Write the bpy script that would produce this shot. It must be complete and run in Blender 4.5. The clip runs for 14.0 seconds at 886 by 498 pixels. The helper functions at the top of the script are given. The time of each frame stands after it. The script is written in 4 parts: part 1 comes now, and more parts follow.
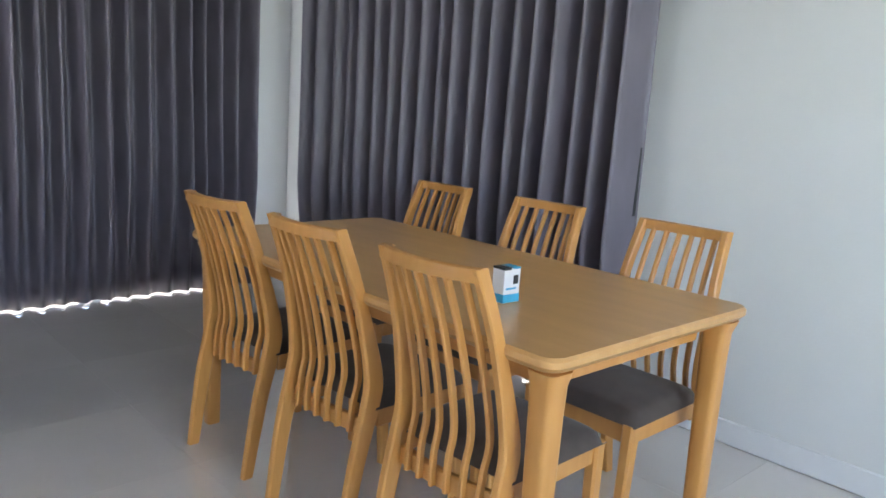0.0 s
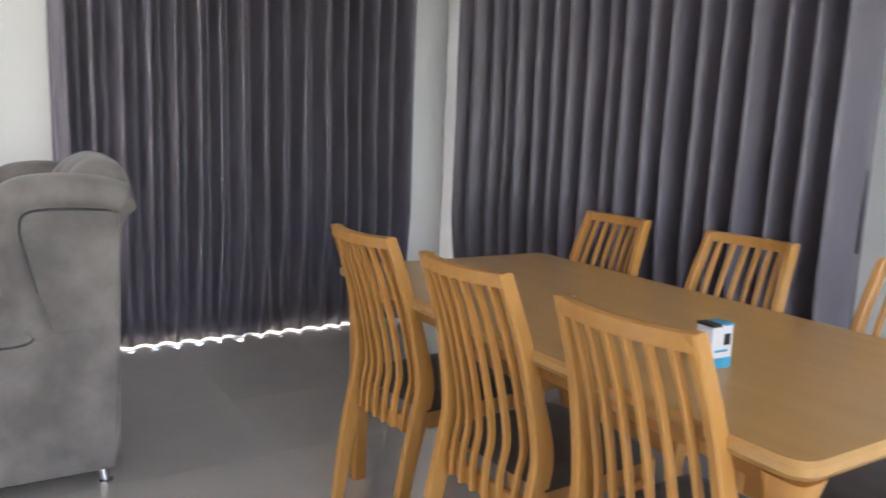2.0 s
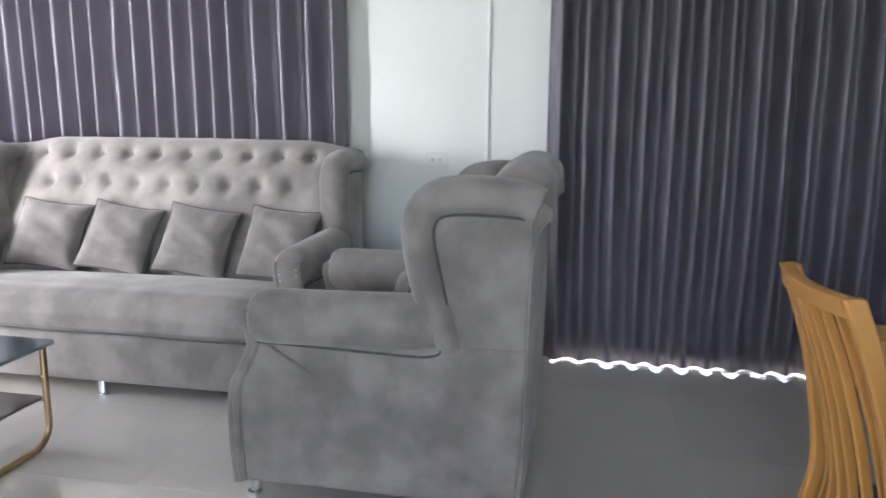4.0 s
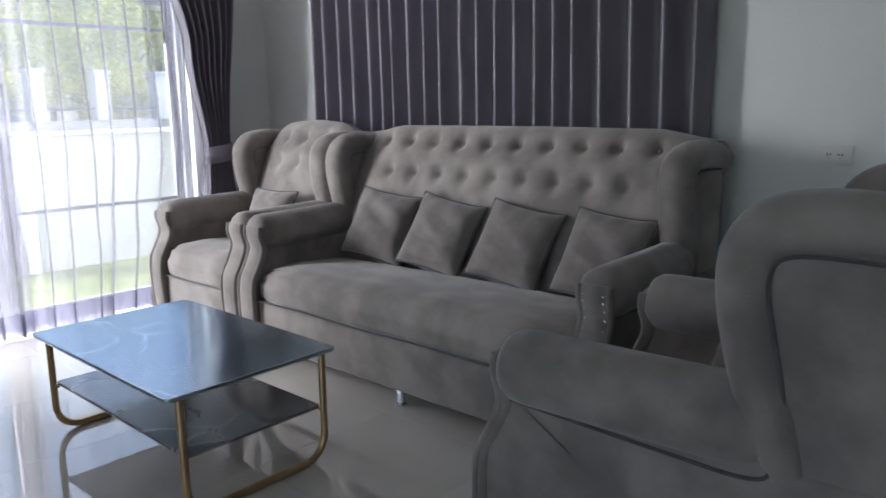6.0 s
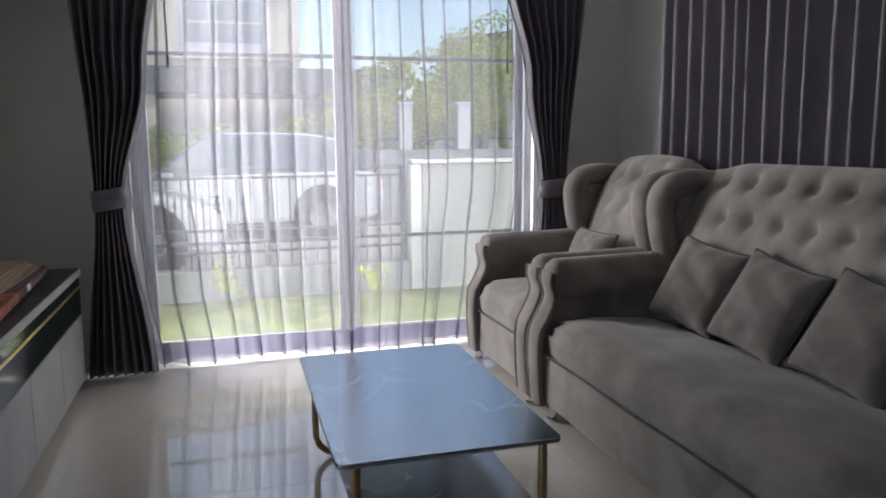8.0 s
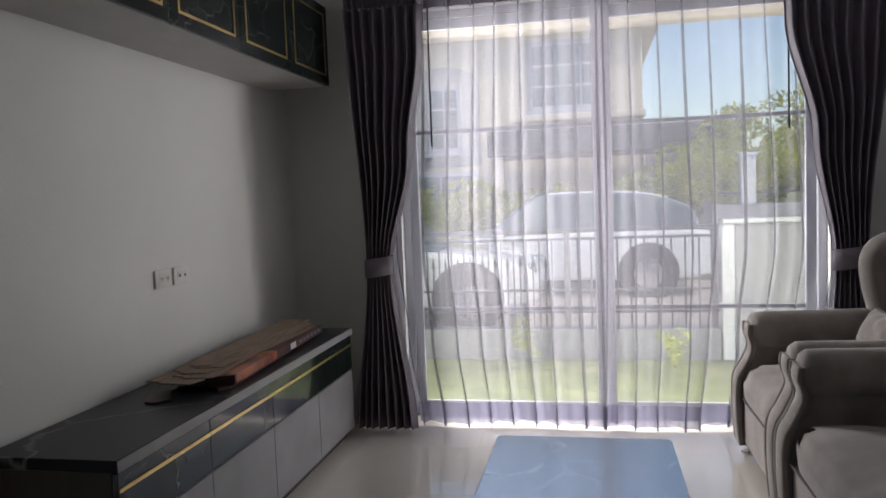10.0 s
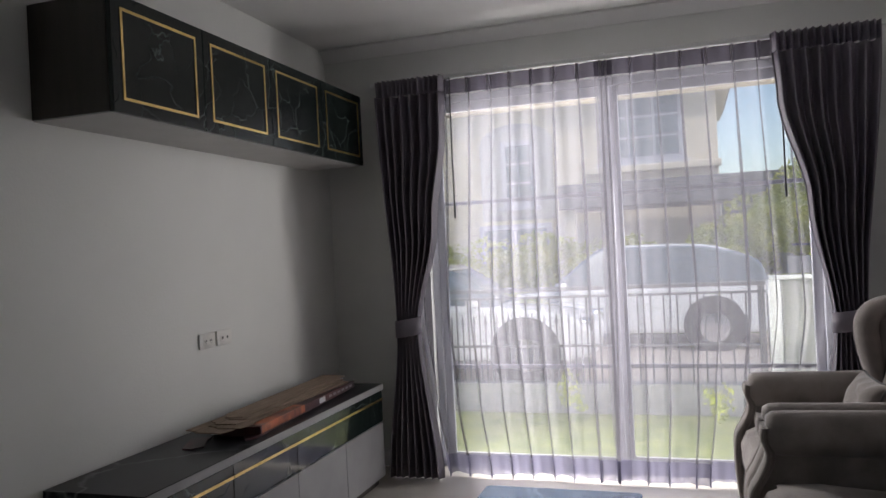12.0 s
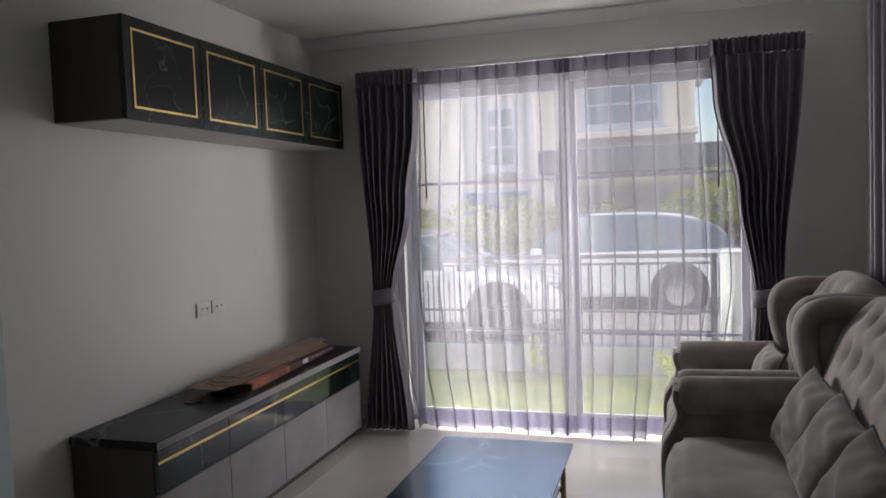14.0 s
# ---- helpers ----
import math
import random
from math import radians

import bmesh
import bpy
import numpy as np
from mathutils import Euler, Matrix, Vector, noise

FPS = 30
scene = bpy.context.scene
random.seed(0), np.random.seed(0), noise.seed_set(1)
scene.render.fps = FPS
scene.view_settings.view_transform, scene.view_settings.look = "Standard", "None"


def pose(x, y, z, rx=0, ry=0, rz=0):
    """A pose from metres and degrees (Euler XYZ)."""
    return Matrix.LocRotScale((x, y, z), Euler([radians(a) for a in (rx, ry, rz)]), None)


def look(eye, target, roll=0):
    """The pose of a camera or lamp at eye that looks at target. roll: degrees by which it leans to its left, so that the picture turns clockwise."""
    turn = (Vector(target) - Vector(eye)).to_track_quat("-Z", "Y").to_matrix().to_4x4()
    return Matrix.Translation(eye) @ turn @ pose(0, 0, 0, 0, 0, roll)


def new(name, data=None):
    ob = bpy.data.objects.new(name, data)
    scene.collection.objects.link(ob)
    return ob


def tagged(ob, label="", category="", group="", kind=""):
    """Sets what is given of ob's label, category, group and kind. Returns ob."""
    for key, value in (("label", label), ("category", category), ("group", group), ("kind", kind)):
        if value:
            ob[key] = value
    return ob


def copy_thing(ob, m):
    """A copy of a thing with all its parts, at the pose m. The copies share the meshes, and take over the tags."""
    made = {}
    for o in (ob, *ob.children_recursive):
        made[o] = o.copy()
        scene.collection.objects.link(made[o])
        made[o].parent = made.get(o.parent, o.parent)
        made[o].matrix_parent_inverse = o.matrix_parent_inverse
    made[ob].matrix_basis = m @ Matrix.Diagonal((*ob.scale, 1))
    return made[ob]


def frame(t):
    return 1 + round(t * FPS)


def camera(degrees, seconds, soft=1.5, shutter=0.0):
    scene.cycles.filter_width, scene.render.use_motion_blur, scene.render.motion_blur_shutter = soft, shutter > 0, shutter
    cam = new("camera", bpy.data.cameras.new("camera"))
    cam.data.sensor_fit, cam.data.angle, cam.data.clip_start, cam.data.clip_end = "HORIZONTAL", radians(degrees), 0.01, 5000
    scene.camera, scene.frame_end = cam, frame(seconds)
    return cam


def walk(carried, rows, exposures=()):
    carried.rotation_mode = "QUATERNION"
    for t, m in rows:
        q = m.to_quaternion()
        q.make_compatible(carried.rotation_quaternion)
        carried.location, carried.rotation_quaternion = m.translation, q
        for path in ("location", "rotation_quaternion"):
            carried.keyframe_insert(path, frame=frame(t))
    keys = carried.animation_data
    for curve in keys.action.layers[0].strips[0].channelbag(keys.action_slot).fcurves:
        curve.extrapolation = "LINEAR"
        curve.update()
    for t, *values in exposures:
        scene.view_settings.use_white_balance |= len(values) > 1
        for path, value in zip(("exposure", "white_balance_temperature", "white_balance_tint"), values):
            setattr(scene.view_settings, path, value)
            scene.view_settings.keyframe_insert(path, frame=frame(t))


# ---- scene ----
cam = camera(61.2, 14.0, shutter=0.25)
PATH = [
    (0, (0.28, 0.533, 1.241), (1.627, 1.965, 0.875), 3.7),
    (0.5, (0.29, 0.57, 1.236), (1.699, 1.961, 0.95), 3.4),
    (1, (0.35, 0.621, 1.231), (1.729, 2.045, 0.962), 3.3),
    (1.5, (0.412, 0.712, 1.224), (1.712, 2.207, 0.947), 2.8),
    (2, (0.456, 0.835, 1.215), (1.489, 2.52, 0.903), 2.2),
    (2.5, (0.597, 0.957, 1.202), (1.267, 2.812, 0.87), 1.7),
    (3, (0.76, 1.053, 1.21), (1.063, 3.0, 0.869), 1.0),
    (3.5, (0.87, 1.186, 1.204), (0.836, 3.156, 0.857), 0.7),
    (4, (0.969, 1.356, 1.209), (0.582, 3.286, 0.854), 0.5),
    (4.2, (1.007, 1.431, 1.211), (0.498, 3.332, 0.853), 0.3),
    (6.3, (0.915, 2.223, 1.171), (-0.52, 3.565, 0.8), -0.4),
    (6.5, (0.879, 2.301, 1.16), (-0.639, 3.554, 0.8), -0.1),
    (7, (0.856, 2.474, 1.176), (-0.832, 3.489, 0.828), 0.1),
    (7.5, (0.879, 2.66, 1.19), (-0.935, 3.442, 0.875), -0.1),
    (8, (0.832, 2.81, 1.193), (-1.068, 3.356, 0.895), -0.4),
    (8.5, (0.776, 2.953, 1.209), (-1.19, 3.182, 0.916), -0.4),
    (9, (0.771, 3.108, 1.22), (-1.212, 3.053, 0.964), -0.6),
    (9.2, (0.768, 3.17, 1.227), (-1.213, 3.031, 0.987), -1.0),
    (11.3, (0.86, 3.695, 1.306), (-1.051, 3.102, 1.306), -2.7),
    (11.5, (0.909, 3.738, 1.308), (-1.0, 3.14, 1.317), -2.9),
    (12, (1.035, 3.852, 1.352), (-0.867, 3.231, 1.353), -2.9),
    (12.5, (1.117, 3.992, 1.41), (-0.776, 3.347, 1.391), -2.8),
    (13, (1.203, 4.061, 1.44), (-0.69, 3.417, 1.404), -2.7),
    (13.5, (1.335, 4.07, 1.469), (-0.565, 3.449, 1.4), -2.4),
    (14, (1.461, 4.093, 1.487), (-0.446, 3.504, 1.37), -2.1),
]
EXPOSURES = [(0.0, 2.85, 6150, 12), (0.5, 2.75, 6250, 13), (1.5, 2.7, 6600, 15), (2.5, 3.0, 6700, 16), (3.5, 2.92, 6200, 13), (4.2, 2.75, 6150, 12), (6.3, 1.05, 6050, 10), (7.5, 0.68, 6300, 10), (9.0, 0.35, 6600, 12), (14.0, 0.42, 6650, 14)]
walk(cam, [(t, look(eye, target, roll)) for t, eye, target, roll in PATH], EXPOSURES)

# ---- world, sun and large lights ----
world = bpy.data.worlds.new("sky")
scene.world = world
world.use_nodes = True
wn = world.node_tree.nodes
sky = wn.new("ShaderNodeTexSky")
sky.sky_type, sky.sun_disc = "NISHITA", False
sky.sun_elevation, sky.sun_rotation = radians(53), radians(45)
wn["Background"].inputs["Strength"].default_value = 0.19
world.node_tree.links.new(sky.outputs[0], wn["Background"].inputs[0])


def lamp(name, kind, m, energy, colour=(1, 1, 1), **settings):
    data = bpy.data.lights.new(name, kind)
    data.energy, data.color = energy, colour
    if kind == "SUN":
        data.angle = radians(0.6)
    if kind == "AREA":
        data.shape, data.size, data.size_y = "RECTANGLE", settings["wide"], settings["tall"]
    ob = new(name, data)
    ob.matrix_world = m
    return ob


lamp("sun", "SUN", look((0, 0, 0), (-0.38, -0.48, -0.79)), 2.5, (1, 0.95, 0.87))
# added fill for skylight: glazed door from both sides and above, unseen south window
lamp("skylight_west", "AREA", look((-4.15, 1.45, 1.5), (-2.6, 3.2, 1.15)), 350.0, (1.0, 0.99, 0.97), wide=1.3, tall=1.9)
lamp("skylight_northwest", "AREA", look((-4.15, 5.75, 1.5), (-2.6, 3.6, 1.15)), 150.0, (1.0, 0.99, 0.97), wide=1.3, tall=1.9)
lamp("skylight_above", "AREA", look((-4.5, 3.45, 3.15), (-3.0, 3.45, 1.0)), 20.0, (0.95, 0.98, 1.0), wide=2.6, tall=1.2)
# lamp added in the unseen south opening to lighten surfaces facing it
lamp("skylight_south", "AREA", look((0.9, -1.78, 1.45), (0.9, 1.0, 1.2)), 7.0, (0.95, 0.98, 1.0), wide=2.2, tall=1.7)


# ---- materials ----
def material(name, colour, rough=0.5, metal=0.0, second=None, scale=8.0, detail=4.0, bump=0.0, bump_scale=60.0, stretch=(1, 1, 1), contrast=(0.35, 0.65), sheen=0.0, coat=0.0, vary=0.0, world_space=False, rough_vary=0.0):
    m = bpy.data.materials.new(name)
    m.use_nodes = True
    nt = m.node_tree
    n, link = nt.nodes, nt.links.new
    p = n["Principled BSDF"]
    p.inputs["Base Color"].default_value = (*colour, 1)
    p.inputs["Roughness"].default_value, p.inputs["Metallic"].default_value = rough, metal
    p.inputs["Sheen Weight"].default_value, p.inputs["Coat Weight"].default_value = sheen, coat
    p.inputs["Sheen Roughness"].default_value = 0.4
    co = n.new("ShaderNodeTexCoord")
    mp = n.new("ShaderNodeMapping")
    mp.inputs["Scale"].default_value = stretch
    link(co.outputs["Object"], mp.inputs[0])
    source = None
    if second:
        t = n.new("ShaderNodeTexNoise")
        t.inputs["Scale"].default_value, t.inputs["Detail"].default_value = scale, detail
        link(mp.outputs[0], t.inputs["Vector"])
        r = n.new("ShaderNodeValToRGB")
        r.color_ramp.elements[0].position, r.color_ramp.elements[1].position = contrast
        r.color_ramp.elements[0].color, r.color_ramp.elements[1].color = (*colour, 1), (*second, 1)
        link(t.outputs[0], r.inputs[0])
        source = r.outputs[0]
        if rough_vary:
            mr = n.new("ShaderNodeMapRange")
            mr.inputs["To Min"].default_value, mr.inputs["To Max"].default_value = rough - rough_vary, rough + rough_vary
            link(t.outputs[0], mr.inputs["Value"])
            link(mr.outputs[0], p.inputs["Roughness"])
    if vary:
        oi = n.new("ShaderNodeObjectInfo")
        hsv = n.new("ShaderNodeHueSaturation")
        mr = n.new("ShaderNodeMapRange")
        mr.inputs["To Min"].default_value, mr.inputs["To Max"].default_value = 1 - vary, 1 + vary
        link(oi.outputs["Random"], mr.inputs["Value"])
        link(mr.outputs[0], hsv.inputs["Value"])
        if source:
            link(source, hsv.inputs["Color"])
        else:
            hsv.inputs["Color"].default_value = (*colour, 1)
        source = hsv.outputs[0]
    if source:
        link(source, p.inputs["Base Color"])
    if bump:
        t2 = n.new("ShaderNodeTexNoise")
        t2.inputs["Scale"].default_value, t2.inputs["Detail"].default_value = bump_scale, 3
        link(mp.outputs[0], t2.inputs["Vector"])
        b = n.new("ShaderNodeBump")
        b.inputs["Strength"].default_value, b.inputs["Distance"].default_value = bump, 0.01
        link(t2.outputs[0], b.inputs["Height"])
        link(b.outputs[0], p.inputs["Normal"])
    return m


def marble(name, base, vein, rough, scale=2.2, width=0.035, second=None):
    m = material(name, base, rough)
    nt = m.node_tree
    n, link = nt.nodes, nt.links.new
    p = n["Principled BSDF"]
    co = n.new("ShaderNodeTexCoord")
    warp = n.new("ShaderNodeTexNoise")
    warp.inputs["Scale"].default_value, warp.inputs["Detail"].default_value = 3.0, 5
    link(co.outputs["Object"], warp.inputs["Vector"])
    add = n.new("ShaderNodeVectorMath")
    add.operation = "MULTIPLY_ADD"
    add.inputs[1].default_value = (0.35, 0.35, 0.35)
    link(warp.outputs["Color"], add.inputs[0])
    link(co.outputs["Object"], add.inputs[2])
    v = n.new("ShaderNodeTexVoronoi")
    v.feature = "DISTANCE_TO_EDGE"
    v.inputs["Scale"].default_value = scale
    link(add.outputs[0], v.inputs["Vector"])
    r = n.new("ShaderNodeValToRGB")
    r.color_ramp.elements[0].position, r.color_ramp.elements[0].color = 0.0, (1, 1, 1, 1)
    r.color_ramp.elements[1].position, r.color_ramp.elements[1].color = width, (0, 0, 0, 1)
    link(v.outputs["Distance"], r.inputs[0])
    fade = n.new("ShaderNodeTexNoise")
    fade.inputs["Scale"].default_value = 4.5
    link(co.outputs["Object"], fade.inputs["Vector"])
    fr = n.new("ShaderNodeMapRange")
    fr.inputs["From Min"].default_value, fr.inputs["From Max"].default_value = 0.38, 0.62
    link(fade.outputs[0], fr.inputs["Value"])
    mul = n.new("ShaderNodeMath")
    mul.operation = "MULTIPLY"
    link(r.outputs[0], mul.inputs[0])
    link(fr.outputs[0], mul.inputs[1])
    mix = n.new("ShaderNodeMix")
    mix.data_type = "RGBA"
    mix.inputs["A"].default_value, mix.inputs["B"].default_value = (*base, 1), (*vein, 1)
    link(mul.outputs[0], mix.inputs["Factor"])
    link(mix.outputs["Result"], p.inputs["Base Color"])
    return m


def sheer_material(name, clear, colour):
    m = bpy.data.materials.new(name)
    m.use_nodes = True
    nt = m.node_tree
    n, link = nt.nodes, nt.links.new
    n.remove(n["Principled BSDF"])
    tr, df, tl = n.new("ShaderNodeBsdfTransparent"), n.new("ShaderNodeBsdfDiffuse"), n.new("ShaderNodeBsdfTranslucent")
    df.inputs[0].default_value = tl.inputs[0].default_value = (*colour, 1)
    cloth, out = n.new("ShaderNodeMixShader"), n.new("ShaderNodeMixShader")
    cloth.inputs[0].default_value = 0.6
    link(df.outputs[0], cloth.inputs[1])
    link(tl.outputs[0], cloth.inputs[2])
    weave = n.new("ShaderNodeTexNoise")
    weave.inputs["Scale"].default_value = 180
    mr = n.new("ShaderNodeMapRange")
    mr.inputs["To Min"].default_value, mr.inputs["To Max"].default_value = 1 - clear - 0.05, 1 - clear + 0.05
    link(weave.outputs[0], mr.inputs["Value"])
    link(mr.outputs[0], out.inputs[0])
    link(tr.outputs[0], out.inputs[1])
    link(cloth.outputs[0], out.inputs[2])
    link(out.outputs[0], n["Material Output"].inputs["Surface"])
    return m


def glass_material(name):
    m = bpy.data.materials.new(name)
    m.use_nodes = True
    nt = m.node_tree
    n, link = nt.nodes, nt.links.new
    n.remove(n["Principled BSDF"])
    tr, gl, mix, fr = n.new("ShaderNodeBsdfTransparent"), n.new("ShaderNodeBsdfGlossy"), n.new("ShaderNodeMixShader"), n.new("ShaderNodeFresnel")
    tr.inputs[0].default_value = (0.95, 0.97, 0.96, 1)
    gl.inputs["Roughness"].default_value = 0.02
    link(fr.outputs[0], mix.inputs[0])
    link(tr.outputs[0], mix.inputs[1])
    link(gl.outputs[0], mix.inputs[2])
    link(mix.outputs[0], n["Material Output"].inputs["Surface"])
    return m


PAINT = material("wall_paint", (0.70, 0.71, 0.69), 0.55, second=(0.74, 0.75, 0.73), scale=1.3, bump=0.08, bump_scale=90)
CEIL = material("ceiling_paint", (0.76, 0.76, 0.75), 0.7, second=(0.79, 0.79, 0.78), scale=2.0, bump=0.05, bump_scale=120)
TRIM = material("trim_paint", (0.74, 0.75, 0.75), 0.4, second=(0.78, 0.79, 0.79), scale=6)
TILE = material("floor_tile", (0.66, 0.62, 0.57), 0.015, second=(0.72, 0.68, 0.625), scale=1.6, detail=6, vary=0.025, rough_vary=0.008, coat=0.6)
TILE.node_tree.nodes["Principled BSDF"].inputs["IOR"].default_value = 2.6
GROUT = material("grout", (0.44, 0.415, 0.385), 0.5, second=(0.48, 0.455, 0.42), scale=14)
VELVET = material("grey_velvet", (0.180, 0.158, 0.149), 0.85, second=(0.296, 0.262, 0.245), scale=6, detail=6, contrast=(0.38, 0.64), sheen=0.4, bump=0.25, bump_scale=260)
CUSHION = material("grey_velvet_cushion", (0.165, 0.145, 0.136), 0.85, second=(0.215, 0.190, 0.178), scale=14, detail=5, contrast=(0.36, 0.66), sheen=0.4, bump=0.25, bump_scale=260)
PIPING = material("dark_piping", (0.07, 0.068, 0.072), 0.8, second=(0.10, 0.097, 0.10), scale=30)
CURTAIN = material("grey_curtain_cloth", (0.150, 0.135, 0.166), 0.35, second=(0.180, 0.162, 0.196), scale=9, sheen=0.0, bump=0.15, bump_scale=420, stretch=(1, 1, 0.4))
SHEER = sheer_material("sheer_voile", 0.50, (0.265, 0.26, 0.293))
SHEER_BAND = sheer_material("sheer_hem", 0.26, (0.20, 0.195, 0.27))
SHEER_HEAD = sheer_material("sheer_heading", 0.14, (0.075, 0.068, 0.09))
GLASS = glass_material("window_glass")
ALU = material("white_aluminium", (0.38, 0.385, 0.45), 0.35, second=(0.42, 0.425, 0.49), scale=12)
BAR = material("grey_glazing_bar", (0.16, 0.17, 0.21), 0.4, second=(0.19, 0.20, 0.24), scale=12)
WOOD = material("light_oak", (0.51, 0.235, 0.058), 0.36, second=(0.59, 0.292, 0.082), scale=4.0, detail=6, stretch=(6, 6, 0.7), contrast=(0.3, 0.7), bump=0.06, bump_scale=50, vary=0.05)
WOOD_TOP = material("light_oak_top", (0.53, 0.290, 0.102), 0.28, second=(0.60, 0.340, 0.128), scale=3.0, detail=6, stretch=(7, 0.7, 1), contrast=(0.3, 0.7), bump=0.04, bump_scale=50)
SEAT = material("brown_grey_upholstery", (0.066, 0.051, 0.044), 0.75, second=(0.084, 0.066, 0.057), scale=20, sheen=0.15, bump=0.2, bump_scale=300)
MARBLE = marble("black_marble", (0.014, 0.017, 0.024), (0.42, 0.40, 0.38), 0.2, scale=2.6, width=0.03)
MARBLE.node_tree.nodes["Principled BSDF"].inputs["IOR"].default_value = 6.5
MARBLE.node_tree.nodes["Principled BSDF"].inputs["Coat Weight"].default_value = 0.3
# blue tint puts the sky's reflection into the tabletop's specular colour
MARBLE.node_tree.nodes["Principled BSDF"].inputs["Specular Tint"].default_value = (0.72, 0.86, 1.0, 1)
MARBLE_SHELF = marble("black_marble_shelf", (0.012, 0.014, 0.018), (0.34, 0.32, 0.31), 0.18, scale=2.6, width=0.03)
MARBLE_SHELF.node_tree.nodes["Principled BSDF"].inputs["IOR"].default_value = 3.2
MARBLE_TOP = marble("black_marble_board", (0.014, 0.015, 0.018), (0.16, 0.17, 0.17), 0.30, scale=1.6, width=0.02)
MARBLE_TOP.node_tree.nodes["Principled BSDF"].inputs["Specular IOR Level"].default_value = 0.16
MARBLE_DOOR = marble("black_marble_laminate", (0.010, 0.016, 0.015), (0.13, 0.155, 0.15), 0.10, scale=4.6, width=0.015)
MARBLE_WALL = marble("black_marble_door", (0.010, 0.015, 0.014), (0.15, 0.19, 0.18), 0.24, scale=6.0, width=0.013)
MARBLE_WALL.node_tree.nodes["Principled BSDF"].inputs["Specular IOR Level"].default_value = 0.3
DARKWOOD = material("dark_wood_laminate", (0.045, 0.039, 0.034), 0.5, second=(0.060, 0.052, 0.045), scale=4, detail=7, stretch=(6, 6, 0.7), bump=0.05)
CONCRETE = material("grey_concrete_laminate", (0.24, 0.24, 0.247), 0.45, second=(0.31, 0.31, 0.317), scale=4.5, detail=7, contrast=(0.3, 0.72))
UNDERSIDE = material("light_grey_board", (0.42, 0.41, 0.40), 0.5, second=(0.46, 0.45, 0.44), scale=6)
GOLD = material("brushed_gold", (0.72, 0.50, 0.18), 0.28, 1.0, second=(0.80, 0.58, 0.24), scale=20)
BRASS = material("satin_brass_tube", (0.45, 0.32, 0.17), 0.30, 1.0, second=(0.52, 0.38, 0.21), scale=14)
CHROME = material("chrome", (0.75, 0.76, 0.78), 0.12, 1.0)
BLACK = material("black_plastic", (0.02, 0.02, 0.022), 0.4)
SWITCH = material("white_plastic", (0.73, 0.72, 0.69), 0.3)
SLOT = material("dark_slot", (0.10, 0.10, 0.10), 0.6)
CARD = material("brown_cardboard", (0.22, 0.157, 0.115), 0.8, second=(0.31, 0.228, 0.17), scale=7, stretch=(1, 8, 1), bump=0.05)
CARD_RED = material("printed_red_card", (0.10, 0.03, 0.02), 0.35, second=(0.52, 0.14, 0.055), scale=7, contrast=(0.36, 0.56))
CARD_DARK = material("printed_dark_card", (0.025, 0.018, 0.022), 0.4, second=(0.10, 0.03, 0.03), scale=6)
PRINT_WHITE = material("printed_white", (0.72, 0.72, 0.74), 0.5)
PRINT_GREY = material("printed_grey", (0.30, 0.28, 0.30), 0.5)
PRINT_BLUE = material("printed_blue", (0.03, 0.30, 0.52), 0.45, second=(0.06, 0.38, 0.60), scale=20)
GRASS = material("grass", (0.13, 0.155, 0.05), 0.9, second=(0.25, 0.27, 0.11), scale=5.0, detail=8, bump=0.5, bump_scale=40)
ASPHALT = material("street_concrete", (0.42, 0.37, 0.33), 0.9, second=(0.49, 0.43, 0.385), scale=1.5, detail=8)
LEAF = material("leaves", (0.25, 0.35, 0.035), 0.6, second=(0.66, 0.64, 0.085), scale=1.7, detail=3, vary=0.1)
BARK = material("bark", (0.12, 0.09, 0.06), 0.9, second=(0.18, 0.14, 0.10), scale=12, bump=0.4)
CREAM = material("cream_render", (0.60, 0.53, 0.42), 0.8, second=(0.64, 0.57, 0.46), scale=1.2)
BEIGE = material("beige_render", (0.25, 0.212, 0.16), 0.8, second=(0.285, 0.245, 0.19), scale=1.4)
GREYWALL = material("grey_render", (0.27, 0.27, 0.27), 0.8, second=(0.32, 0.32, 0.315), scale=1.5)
FENCEWALL = material("pale_render", (0.37, 0.365, 0.36), 0.8, second=(0.42, 0.415, 0.41), scale=1.5)
ROOF = material("dark_roof", (0.07, 0.075, 0.085), 0.6, second=(0.10, 0.105, 0.115), scale=3)
FARGLASS = material("far_window_glass", (0.10, 0.14, 0.17), 0.08, second=(0.14, 0.18, 0.21), scale=0.6)
RAIL = material("dark_steel", (0.06, 0.06, 0.065), 0.45, second=(0.09, 0.09, 0.095), scale=10)
CARWHITE = material("white_car_paint", (0.75, 0.75, 0.76), 0.15, coat=0.6)
TAIL = material("red_lamp_lens", (0.45, 0.03, 0.03), 0.2, coat=0.5)
TYRE = material("tyre_rubber", (0.02, 0.02, 0.022), 0.8)


# ---- helpers for meshes ----
def mesh_object(name, bm, mat, smooth=40):
    me = bpy.data.meshes.new(name)
    bm.normal_update()
    bm.to_mesh(me)
    bm.free()
    me.materials.append(mat)
    if smooth:
        me.polygons.foreach_set("use_smooth", [len(p.vertices) <= 6 for p in me.polygons])
        me.set_sharp_from_angle(angle=radians(smooth))
    return new(name, me)


def part(name, bm, mat, parent, label="", smooth=40):
    ob = mesh_object(name, bm, mat, smooth)
    ob.parent = parent
    if label:
        ob["label"] = label
    return ob


def thing(name, m, label, category, group="", kind=""):
    ob = new(name)
    ob.empty_display_size = 0.1
    ob.matrix_world = m
    return tagged(ob, label, category, group, kind)


